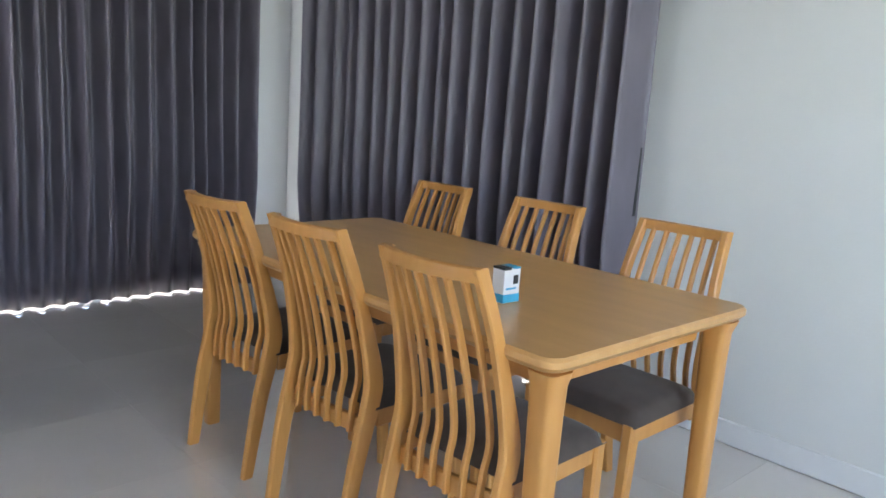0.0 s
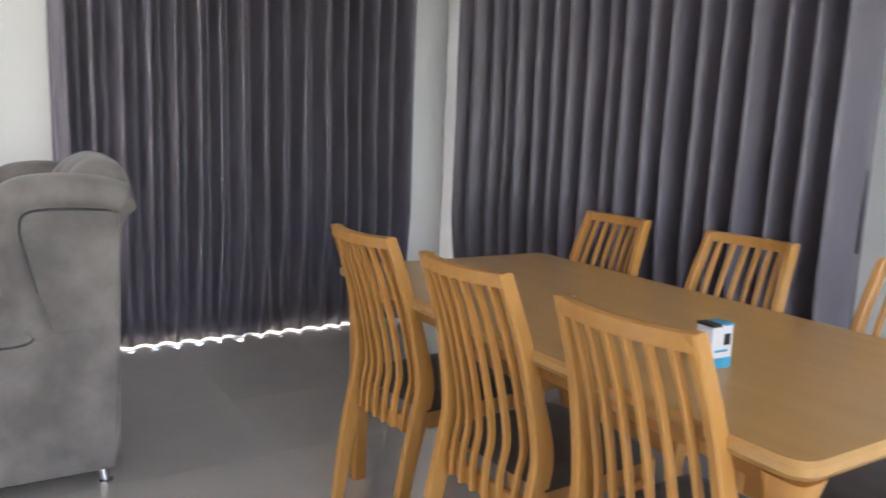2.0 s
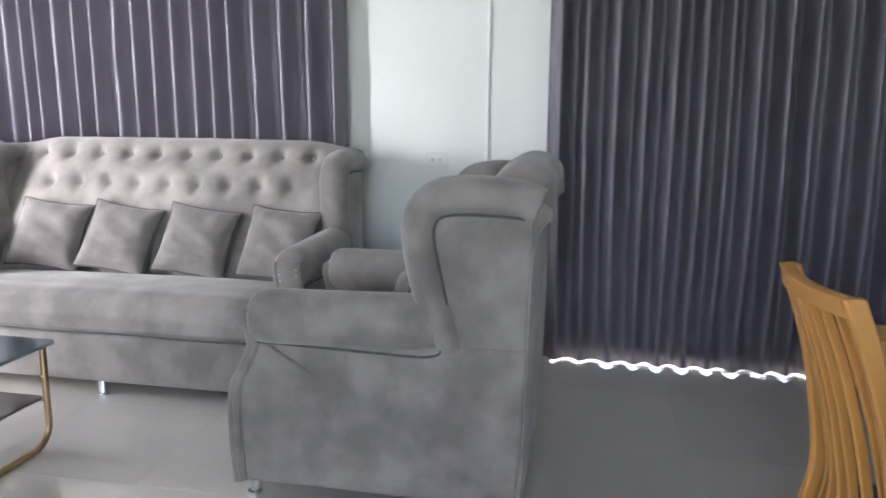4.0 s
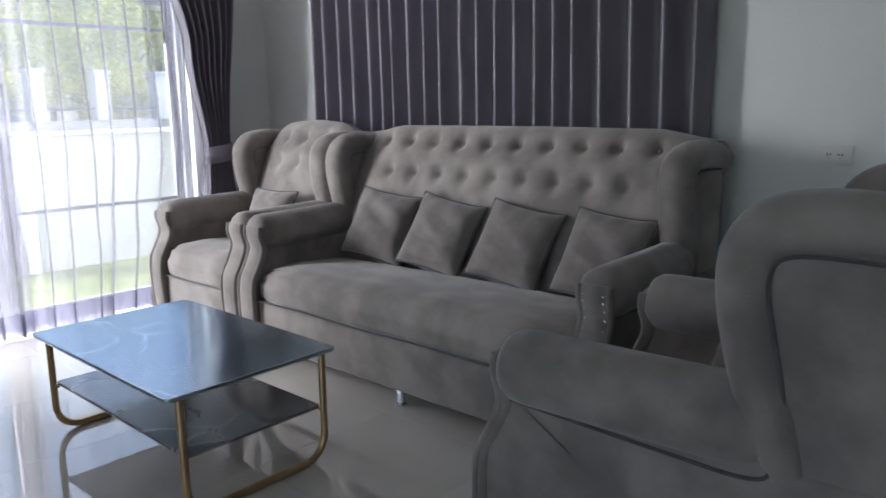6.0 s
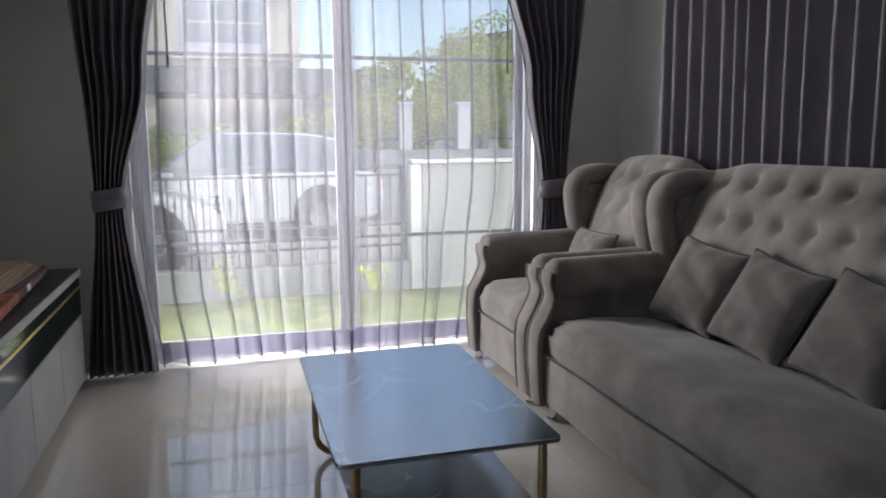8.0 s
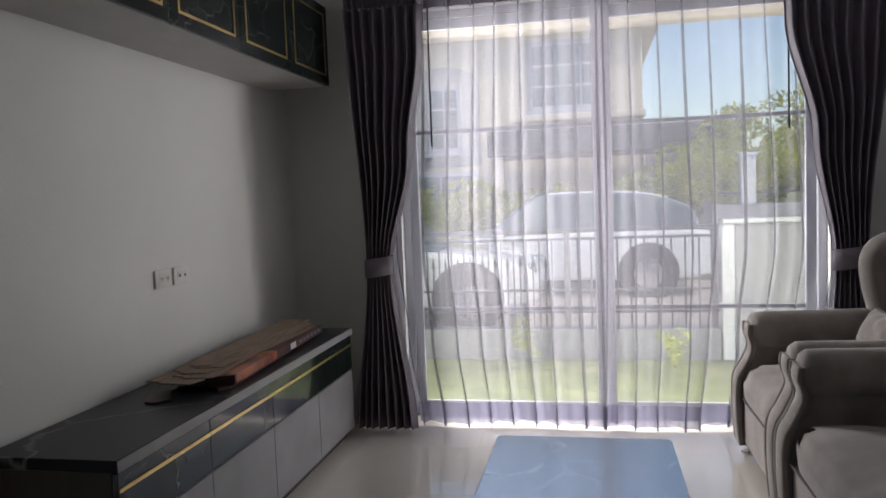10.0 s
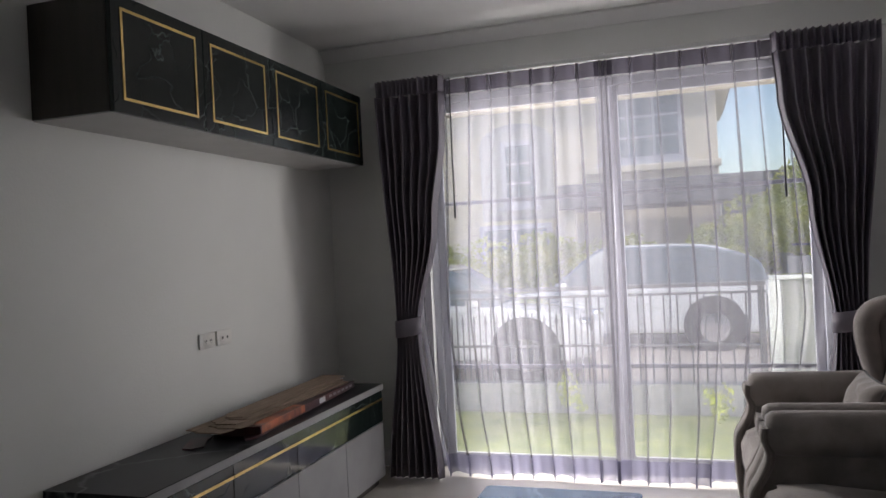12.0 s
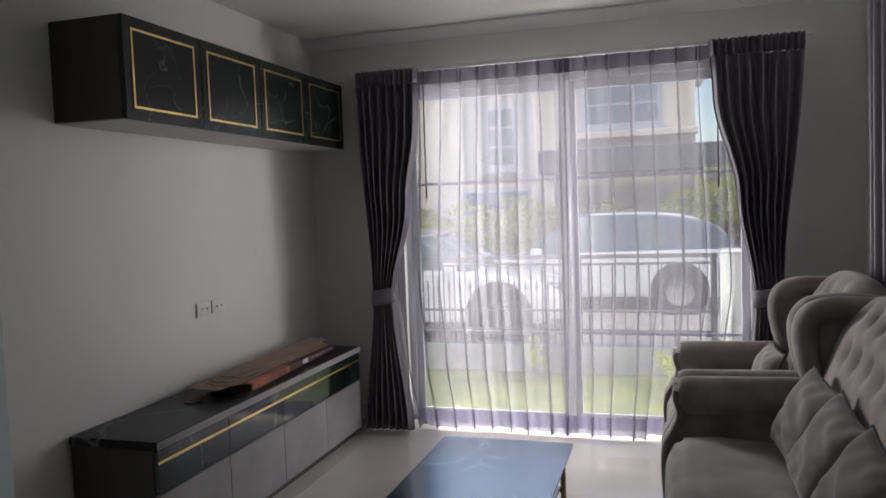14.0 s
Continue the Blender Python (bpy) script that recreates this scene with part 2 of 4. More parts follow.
def structure(name, bm, mat, label="", category="", smooth=0):
    return tagged(mesh_object(name, bm, mat, smooth), label, category, "", "structure")


def box(x0, x1, y0, y1, z0, z1, bevel=0.0, seg=2, bm=None):
    bm = bm or bmesh.new()
    vs = [bm.verts.new((x, y, z)) for z in (z0, z1) for y in (y0, y1) for x in (x0, x1)]
    fs = [bm.faces.new([vs[i] for i in f]) for f in ((0, 2, 3, 1), (4, 5, 7, 6), (0, 1, 5, 4), (2, 6, 7, 3), (0, 4, 6, 2), (1, 3, 7, 5))]
    if bevel:
        es = list({e for f in fs for e in f.edges})
        bmesh.ops.bevel(bm, geom=es, offset=bevel, segments=seg, profile=0.5, affect="EDGES")
    return bm


def prism(points, axis, a, b, bevel=0.0, seg=3, bm=None, mid=None):
    """A polygon (two coordinates of the other axes, in order) drawn out along an axis from a to b, with rounded rims."""
    bm = bm or bmesh.new()
    a, b = min(a, b), max(a, b)
    n = len(points)
    P = [Vector(p) for p in points]
    area = sum(P[i].x * P[(i + 1) % n].y - P[(i + 1) % n].x * P[i].y for i in range(n))
    turn = 1 if area > 0 else -1
    inward = []
    for i in range(n):
        d0, d1 = (P[i] - P[i - 1]).normalized(), (P[(i + 1) % n] - P[i]).normalized()
        n0, n1 = Vector((-d0.y, d0.x)) * turn, Vector((-d1.y, d1.x)) * turn
        m = n0 + n1
        inward.append(m / max(0.5, m.dot(n0)) if m.length > 1e-6 else n0)

    def ring(inset, c):
        out = []
        for p, w in zip(P, inward):
            q = [*(p + w * inset)]
            q.insert("xyz".index(axis), c)
            out.append(bm.verts.new(q))
        return out
    if bevel:
        steps = [k * math.pi / 2 / seg for k in range(seg + 1)]
        rings = [ring(bevel * (1 - math.sin(t)), a + bevel * (1 - math.cos(t))) for t in steps] + [ring(bevel * (1 - math.cos(t)), b - bevel * (1 - math.sin(t))) for t in steps]
    else:
        rings = [ring(0, a), ring(0, b)]
    fs = []
    for rim in (rings[0], rings[-1]):
        cap = [bm.verts.new(v.co) for v in rim]
        hub = sum((v.co for v in rim), Vector()) / n
        if mid:
            q = list(mid)
            q.insert("xyz".index(axis), rim[0].co["xyz".index(axis)])
            hub = Vector(q)
        hub = bm.verts.new(hub)
        facing = Vector([(1 if rim is rings[-1] else -1) * (k == axis) for k in "xyz"])
        for i in range(n):
            f = bm.faces.new((hub, cap[i], cap[(i + 1) % n]))
            f.normal_update()
            if f.normal.dot(facing) < 0:
                f.normal_flip()
    for lo, hi in zip(rings, rings[1:]):
        fs += [bm.faces.new((lo[i], lo[(i + 1) % n], hi[(i + 1) % n], hi[i])) for i in range(n)]
    bmesh.ops.recalc_face_normals(bm, faces=fs)
    return bm


def smooth_path(points, steps=6):
    """A soft line through the points."""
    P = [Vector(p) for p in points]
    out = []
    for i in range(len(P) - 1):
        a, b, c, d = P[max(i - 1, 0)], P[i], P[i + 1], P[min(i + 2, len(P) - 1)]
        for k in range(steps):
            t = k / steps
            out.append(0.5 * (2 * b + (c - a) * t + (2 * a - 5 * b + 4 * c - d) * t * t + (3 * b - a - 3 * c + d) * t ** 3))
    return out + [P[-1]]


def tube(points, radius, sides=10, bm=None, up=(0, 0, 1), flat=None, oval=(1, 1)):
    """A round or rectangular (flat = half sizes across and along 'up') bar along the points."""
    bm = bm or bmesh.new()
    P = [Vector(p) for p in points]
    rings = []
    last = None
    for i, p in enumerate(P):
        d = (P[min(i + 1, len(P) - 1)] - P[max(i - 1, 0)]).normalized()
        ref = Vector(up)
        if abs(d.dot(ref)) > 0.98 and last is not None:
            s = last
        else:
            if abs(d.dot(ref)) > 0.98:
                ref = Vector((1, 0, 0))
            s = d.cross(ref).normalized()
            if last is not None and s.dot(last) < 0:
                s = -s
        last = s
        u = s.cross(d).normalized()
        r = radius[i] if isinstance(radius, (list, tuple)) else radius
        if flat:
            a, b = flat
            ring = [p + s * x * a + u * y * b for x, y in ((-1, -1), (1, -1), (1, 1), (-1, 1))]
        else:
            ring = [p + (s * math.cos(k * math.tau / sides) * oval[0] + u * math.sin(k * math.tau / sides) * oval[1]) * r for k in range(sides)]
        rings.append([bm.verts.new(v) for v in ring])
    fs = []
    for a, b in zip(rings, rings[1:]):
        n = len(a)
        fs += [bm.faces.new((a[k], a[(k + 1) % n], b[(k + 1) % n], b[k])) for k in range(n)]
    fs += [bm.faces.new(rings[0]), bm.faces.new(rings[-1])]
    bmesh.ops.recalc_face_normals(bm, faces=fs)
    return bm


def grid(nu, nv, f, bm=None, close=False):
    bm = bm or bmesh.new()
    V = [[bm.verts.new(f(i / nu, j / nv)) for i in range(nu + 1)] for j in range(nv + 1)]
    for j in range(nv):
        for i in range(nu):
            bm.faces.new((V[j][i], V[j][i + 1], V[j + 1][i + 1], V[j + 1][i]))
    return bm


def turned(profile, sides=16, bm=None, at=(0, 0, 0)):
    """A solid of revolution about z: (radius, height) from bottom to top."""
    bm = bm or bmesh.new()
    rings = [[bm.verts.new((at[0] + r * math.cos(k * math.tau / sides), at[1] + r * math.sin(k * math.tau / sides), at[2] + z)) for k in range(sides)] for r, z in profile]
    for a, b in zip(rings, rings[1:]):
        for k in range(sides):
            bm.faces.new((a[k], a[(k + 1) % sides], b[(k + 1) % sides], b[k]))
    bm.faces.new(rings[0][::-1])
    bm.faces.new(rings[-1])
    return bm


def curve_at(rows, z):
    """Soft value between rows of (z, value), z ascending."""
    if z <= rows[0][0]:
        return rows[0][1]
    for (a, va), (b, vb) in zip(rows, rows[1:]):
        if z <= b:
            t = (z - a) / (b - a)
            t = t * t * (3 - 2 * t)
            return va + (vb - va) * t
    return rows[-1][1]


# ---- the setting ----
WEST, EAST, NORTH, TVWALL, SOUTH, RETURN, HIGH = -3.35, 3.07, 5.15, 1.675, -1.8, -0.72, 2.66


def wall(name, axis, at, out, a, b, openings, label, lo=0.0, hi=HIGH + 0.1):
    """A wall across 'axis' at 'at', as thick as out - at, from a to b, with openings (a, b, low, high)."""
    bm = bmesh.new()

    def piece(p, q, z0, z1):
        if q - p > 1e-4 and z1 - z0 > 1e-4:
            n, f = min(at, out), max(at, out)
            box(*((n, f, p, q) if axis == "x" else (p, q, n, f)), z0, z1, bm=bm)
    edge = a
    for p, q, z0, z1 in sorted(openings):
        piece(edge, p, lo, hi)
        piece(p, q, lo, z0)
        piece(p, q, z1, hi)
        edge = q
    piece(edge, b, lo, hi)
    return structure(name, bm, PAINT, label, "wall")


DOOR_W = (2.33, 4.58, 0.0, 2.30)
WIN_N = (-2.62, -0.50, 0.95, 2.25)
DOOR_N = (0.90, 2.82, 0.0, 2.22)
WIN_E = (2.45, 4.80, 0.30, 2.25)
# unseen opening, added so that light enters from the south
WIN_S = (-0.2, 2.0, 0.6, 2.3)
wall("wall_west", "x", WEST, WEST - 0.15, TVWALL - 0.15, NORTH + 0.15, [DOOR_W], "white painted wall with a wide glazed sliding door")
wall("wall_north", "y", NORTH, NORTH + 0.15, WEST, EAST, [WIN_N, DOOR_N], "white painted wall with a curtained window and sliding door")
wall("wall_east", "x", EAST, EAST + 0.15, SOUTH - 0.15, NORTH + 0.15, [WIN_E], "white painted wall beside the dining table")
wall("wall_tv", "y", TVWALL, TVWALL - 0.15, WEST, RETURN, [], "white painted wall behind the low cabinet")
wall("wall_return", "x", RETURN, RETURN - 0.15, SOUTH - 0.15, TVWALL - 0.15, [], "white painted end wall beside the cabinet wall")
wall("wall_south", "y", SOUTH, SOUTH - 0.15, RETURN, EAST, [WIN_S], "white painted wall with an unseen added opening behind the dining area")
structure("ceiling", box(WEST - 0.15, EAST + 0.15, SOUTH - 0.15, NORTH + 0.15, HIGH, HIGH + 0.08), CEIL, "plain white painted ceiling", "ceiling")


def cornice(name, m, length):
    prof = [(0, 0), (0, -0.075), (0.012, -0.075), (0.02, -0.05), (0.045, -0.022), (0.07, -0.012), (0.07, 0)]
    ob = structure(name, prism(prof, "x", 0, length), CEIL, "white coved plaster cornice under the ceiling", "cornice", 50)
    ob.matrix_world = m
    return ob


cornice("cornice_west", pose(WEST, NORTH, HIGH - 0.001, 0, 0, -90), NORTH - TVWALL)


def skirting(name, x0, x1, y0, y1):
    return structure(name, box(x0, x1, y0, y1, 0.003, 0.10, 0.004, 1), TRIM, "white painted skirting board along the wall", "skirting", 30)


skirting("baseboard_east", EAST - 0.014, EAST, SOUTH, NORTH)
skirting("baseboard_north", -0.35, 0.85, NORTH - 0.014, NORTH)
skirting("baseboard_north_corner", 2.84, EAST - 0.016, NORTH - 0.014, NORTH)
skirting("baseboard_north_west", WEST, -0.4, NORTH - 0.014, NORTH)
skirting("baseboard_tv", WEST, RETURN, TVWALL, TVWALL + 0.014)
skirting("baseboard_west", WEST, WEST + 0.014, TVWALL + 0.016, 2.26)
structure("trim_seam", box(0.424, 0.438, NORTH - 0.010, NORTH, 0.10, HIGH - 0.08, 0.002, 1), TRIM, "thin white cable cover running up the wall", "cable cover", 30)


# ---- windows and doors ----
def glazed(name, axis, at, a, b, z0, z1, leaves, label, bars=(), thick=0.06):
    """A framed window or sliding door in the wall plane across 'axis', with leaves of glass and thin glazing bars."""
    base = thing(name, Matrix.Identity(4), label, "sliding door" if z0 < 0.1 else "window", "", "structure")

    def put(nm, p, q, lo, hi, d0, d1, mat, bev=0.004):
        ext = (at + d0, at + d1, p, q) if axis == "x" else (p, q, at + d0, at + d1)
        return part(nm, box(*ext, lo, hi, bev, 1), mat, base)
    f = 0.045
    put("frame", a, b, z1 - f, z1, 0, thick, ALU)
    put("sill", a, b, z0, z0 + 0.03, 0, thick, ALU)
    put("frame", a, a + f, z0 + 0.03, z1 - f, 0, thick, ALU)
    put("frame", b - f, b, z0 + 0.03, z1 - f, 0, thick, ALU)
    step = (b - a - 2 * f) / leaves
    for i in range(leaves):
        p, q = a + f + i * step, a + f + (i + 1) * step
        off = 0.006 if i % 2 else 0.032
        lo, hi = z0 + 0.03, z1 - f
        put("stile", p, p + 0.05, lo, hi, off, off + 0.022, ALU)
        put("stile", q - 0.05, q, lo, hi, off, off + 0.022, ALU)
        put("rail", p + 0.05, q - 0.05, lo, lo + 0.06, off, off + 0.022, ALU)
        put("rail", p + 0.05, q - 0.05, hi - 0.06, hi, off, off + 0.022, ALU)
        for z in bars:
            put("glazing_bar", p + 0.05, q - 0.05, z - 0.011, z + 0.011, off + 0.004, off + 0.018, BAR, 0.002)
        g = put("pane", p + 0.05, q - 0.05, lo + 0.06, hi - 0.06, off + 0.009, off + 0.013, GLASS, 0)
        g.visible_shadow = False
    return base


glazed("door_1", "x", WEST - 0.11, *DOOR_W[:2], 0.0, 2.30, 2, "white aluminium glazed sliding door behind sheer curtains", (0.62, 1.63))
glazed("window_1", "y", NORTH + 0.05, *WIN_N, 2, "white aluminium window behind closed grey curtains")
glazed("door_2", "y", NORTH + 0.05, *DOOR_N[:2], 0.0, 2.22, 2, "white aluminium sliding door behind closed grey curtains")
glazed("window_2", "x", EAST + 0.05, *WIN_E, 2, "white aluminium window behind closed grey curtains")


# ---- curtains ----
def fold_line(n, seed, sharp=0.35):
    """How far each place along a gathered cloth stands out, 0 to 1, with uneven folds."""
    rnd = random.Random(seed)
    marks = [0.0]
    for _ in range(n):
        marks.append(marks[-1] + rnd.uniform(0.75, 1.25))
    marks = [m / marks[-1] for m in marks]
    highs = [rnd.uniform(0.75, 1.0) for _ in range(n + 1)]

    def f(u):
        u = min(max(u, 0.0), 1.0)
        for i in range(n):
            if u <= marks[i + 1] or i == n - 1:
                t = (u - marks[i]) / (marks[i + 1] - marks[i])
                c = 0.5 - 0.5 * math.cos(math.tau * t)
                s = 0.5 - 0.5 * math.sin(math.tau * t)
                return (c ** (1 - sharp)) * highs[i] + 0.2 * s
        return 0.0
    return f


def drape(name, parent, mat, left, right, z0, z1, folds, depth, seed, rows=14, thick=0.003, waver=0.012, label="", hem=0.012, per=12, start=0.0, sharp=-0.5, turn_back="", slit=None):
    """Cloth hung in folds: left and right are rows of (height, place) or a number; folds stand out towards -y."""
    f = fold_line(folds, seed, sharp)
    rnd = random.Random(seed + 7)
    ph = [rnd.uniform(0, 6) for _ in range(4)]
    left = left if isinstance(left, list) else [(0, left), (3, left)]
    right = right if isinstance(right, list) else [(0, right), (3, right)]

    def at(u, v):
        z = z0 + (z1 - z0) * v
        a, b = curve_at(left, z), curve_at(right, z)
        sway = waver * math.sin(2.1 * z + ph[0] + 5 * u) * (1 - v) * math.sin(math.pi * u)
        g = f(u + 0.010 * math.sin(1.7 * z + ph[1]) * (1 - v))
        d = depth(z) if callable(depth) else depth
        back = 0.0
        # outer edge bent back to the wall, added to block light behind the cloth
        if turn_back:
            e = u if turn_back == "left" else 1 - u
            back = 0.185 * max(0.0, 1 - e / 0.05)
        if slit and u > 0.93:
            sway -= slit[2] * (u - 0.93) / 0.07 * math.sin(math.pi * min(1.0, max(0.0, (z - slit[0]) / (slit[1] - slit[0])))) ** 0.5
        rise = hem * (g - 0.5) if v == 0 else 0.0
        return (a + (b - a) * u + sway, back - d * g - start, z + rise)
    ob = part(name, grid(folds * per, rows, at), mat, parent, label, 80)
    if thick:
        mod = ob.modifiers.new("cloth", "SOLIDIFY")
        mod.thickness, mod.offset = thick, 0
    return ob


HUNG_DEPTH = lambda z: curve_at([(0.0, 0.065), (0.8, 0.15), (2.42, 0.15)], z)


def closed_pair(name, m, a, mid, b, z0, z1, folds, seed, label, gap=0.0, deep=HUNG_DEPTH):
    """Two closed curtain panels on a rail."""
    base = thing(name, m, label, "curtains")
    drape("curtain_panel", base, CURTAIN, a, mid + 0.012, z0, z1, folds[0], deep, seed, per=24, hem=0.004, rows=30 if gap else 14, slit=(1.36, 1.66, gap) if gap else None)
    drape("curtain_panel", base, CURTAIN, mid, b, z0, z1, folds[1], deep, seed + 1, per=24, hem=0.004)
    part("curtain_rail", box(a - 0.03, b + 0.03, -0.045, 0.0, z1, z1 + 0.03, 0.003, 1), TRIM, base, "white curtain rail")
    for x in (a + 0.1, mid, b - 0.1):
        part("rail_bracket", box(x - 0.012, x + 0.012, -0.004, 0.03 if gap else 0.12, z1 + 0.004, z1 + 0.026, 0.002, 1), TRIM, base)
    return base


closed_pair("curtains", pose(0, 5.125, 0), -2.76, -1.50, -0.29, 0.45, 2.42, (11, 10), 3, "pair of closed dark grey curtains behind the sofa", 0.02, 0.105)
closed_pair("curtains", pose(0, 5.02, 0), 0.74, 1.82, 2.74, 0.014, 2.42, (9, 8), 11, "pair of closed dark grey floor-length curtains over a sliding door")
closed_pair("curtains", pose(2.96, 0, 0, 0, 0, -90), -4.70, -3.32, -2.22, 0.05, 2.42, (10, 9), 23, "pair of closed dark grey curtains behind the dining table")
cord = thing("pull_wand", pose(2.94, 2.235, 0), "thin dark curtain pull wand beside the dining curtains", "pull wand")
part("rod", tube([(0, 0, 0.88), (0, 0, 1.6), (0.004, 0.01, 2.4)], 0.0025, 8), TRIM, cord)
part("grip", tube([(0, 0, 0.86), (0, 0, 1.14)], 0.009, 8), BLACK, cord, "dark grip")

WESTWARD = pose(WEST + 0.12, 0, 0, 0, 0, 90)
sheers = thing("sheer_curtains", WESTWARD, "pair of white sheer voile curtains with lavender hems", "sheer curtains")


def voile(name, mat, left, right, z0, z1, pleats, seed, rows, label, drop=0.0):
    """Sheer cloth gathered in pinch pleats that fall as narrow doubled folds."""
    rnd = random.Random(seed)
    marks = [((k + 0.5) / pleats + rnd.uniform(-0.08, 0.08) / pleats, rnd.uniform(-0.012, 0.012), rnd.uniform(0.6, 1.3), rnd.uniform(0.5, 1.1), rnd.uniform(0, 6)) for k in range(pleats)]

    def at(u, v):
        z = z0 + (z1 - z0) * v
        a, b = curve_at(left, z), curve_at(right, z)
        low = 1 - z / 2.36
        x, y = a + (b - a) * u, 0.0
        y -= 0.014 * (0.5 + 0.5 * math.cos(math.tau * u * pleats)) + 0.018 * low * math.sin(9 * u + 1.3 * z + seed)
        shift = 0.0
        for place, drift, wide, deep, ph in marks:
            half = (0.014 + 0.034 * min(1.0, low * 2.5)) * wide
            t = (a + (b - a) * place + drift * low * 2 + 0.005 * math.sin(2.3 * z + ph) - x) / half
            if -1 < t < 1:
                shift += half * (0.70 - 0.22 * min(1.0, low * 2) * deep) * math.sin(math.pi * t)
                y -= (0.012 + 0.050 * min(1.0, low * 1.6)) * deep * (0.5 + 0.5 * math.cos(math.pi * t))
        return (x + shift, y, z + (drop * y if v == 0 else 0.0))
    return part(name, grid(pleats * 46, rows, at), mat, sheers, label, 80)


for a, b, pleats, seed in (([(0, 2.42), (0.5, 2.35), (1.0, 2.30), (2.4, 2.34)], [(0, 3.50), (3, 3.50)], 9, 31), ([(0, 3.40), (3, 3.40)], [(0, 4.46), (0.5, 4.55), (1.0, 4.62), (2.4, 4.58)], 9, 37)):
    voile("sheer_panel", SHEER, a, b, 0.135, 2.272, pleats, seed, 36, "translucent white voile")
    voile("hem_band", SHEER_BAND, a, b, 0.028, 0.1345, pleats, seed, 2, "double lavender-grey hem", 0.3)
    voile("header_band", SHEER_HEAD, a, b, 2.273, 2.358, pleats, seed, 2, "gathered lavender-grey heading")
    for k in range(pleats):
        x = a[-1][1] + (b[-1][1] - a[-1][1]) * (k + 0.5) / pleats
        part("pleat", tube([(x, -0.030, 2.255), (x, -0.036, 2.30), (x + 0.001, -0.030, 2.357)], [0.004, 0.006, 0.008], 8), CURTAIN, sheers, "stitched pinch pleat")
part("curtain_rail", box(2.05, 4.86, -0.03, 0.005, 2.362, 2.386, 0.003, 1), TRIM, sheers, "white curtain rail")
for x in (2.3, 2.9, 3.45, 4.0, 4.6):
    part("rail_clip", box(x - 0.012, x + 0.012, -0.02, 0.115, 2.387, 2.399, 0.002, 1), TRIM, sheers)


def tied(seed, outer, inner, label, tie, wall_side):
    base = thing("tied_curtain", WESTWARD @ pose(0, -0.075, 0), label, "curtain", "tied-back curtains beside the glazed door")
    drape("cloth", base, CURTAIN, outer, inner, 0.012, 2.272, 8, lambda z: curve_at([(0, 0.085), (0.9, 0.055), (1.6, 0.075), (2.4, 0.06)], z), seed, 26, per=20, waver=0.004, turn_back=wall_side)
    drape("heading", base, CURTAIN, outer, inner, 2.2725, 2.368, 15, 0.05, seed + 3, 3, per=10, waver=0.0, hem=0.0, turn_back=wall_side, start=0.012, label="pinch-pleated heading of the same cloth")
    a, b, z = tie
    c, r = (a + b) / 2, (b - a) / 2 + 0.007
    ring = [(c + r * math.cos(t), -0.032 + 0.056 * math.sin(t)) for t in [k * math.tau / 24 for k in range(25)]]
    bm = bmesh.new()
    lo = [bm.verts.new((x, y, z - 0.05 + 0.012 * (x - c) / r)) for x, y in ring[:-1]]
    hi = [bm.verts.new((x, y, z + 0.05 + 0.012 * (x - c) / r)) for x, y in ring[:-1]]
    for k in range(24):
        bm.faces.new((lo[k], lo[(k + 1) % 24], hi[(k + 1) % 24], hi[k]))
    ob = part("tieback", bm, CURTAIN, base, "band of the same cloth", 60)
    mod = ob.modifiers.new("cloth", "SOLIDIFY")
    mod.thickness = 0.006
    return base


tied(41, [(0.0, 2.10), (0.9, 2.185), (2.4, 2.095)], [(0.0, 2.43), (0.9, 2.325), (1.5, 2.46), (2.05, 2.535), (2.4, 2.545)], "dark grey curtain tied back beside the low cabinet", (2.18, 2.33, 0.90), "left")
tied(43, [(0.0, 4.44), (0.9, 4.53), (1.5, 4.44), (2.05, 4.32), (2.4, 4.30)], [(0.0, 4.80), (0.9, 4.69), (2.4, 4.825)], "dark grey curtain tied back beside the armchair", (4.525, 4.695, 0.90), "right")
for y in (2.558, 4.348):
    w = thing("curtain_wand", pose(-3.19, y, 0), "thin dark hanging curtain wand before the sheers", "curtain wand", "curtain wands")
    part("rod", tube([(0, 0, 1.55), (0, 0, 1.9), (0.0, 0.004, 2.36)], 0.0045, 8), BLACK, w)
    part("tip", tube([(0, 0, 1.535), (0, 0, 1.60)], 0.0065, 8), BLACK, w)


# ---- sofa and armchairs ----
def soft_path2(points, steps=5):
    return [(p.x, p.y) for p in smooth_path([(a, b, 0) for a, b in points], steps)]


BACK_LINE = soft_path2([(0.08, 0.38), (0.15, 0.60), (0.235, 0.86), (0.285, 0.96), (0.345, 1.035), (0.42, 1.07), (0.49, 1.05), (0.515, 1.0), (0.485, 0.95), (0.465, 0.85), (0.455, 0.45), (0.445, 0.06)], 6)


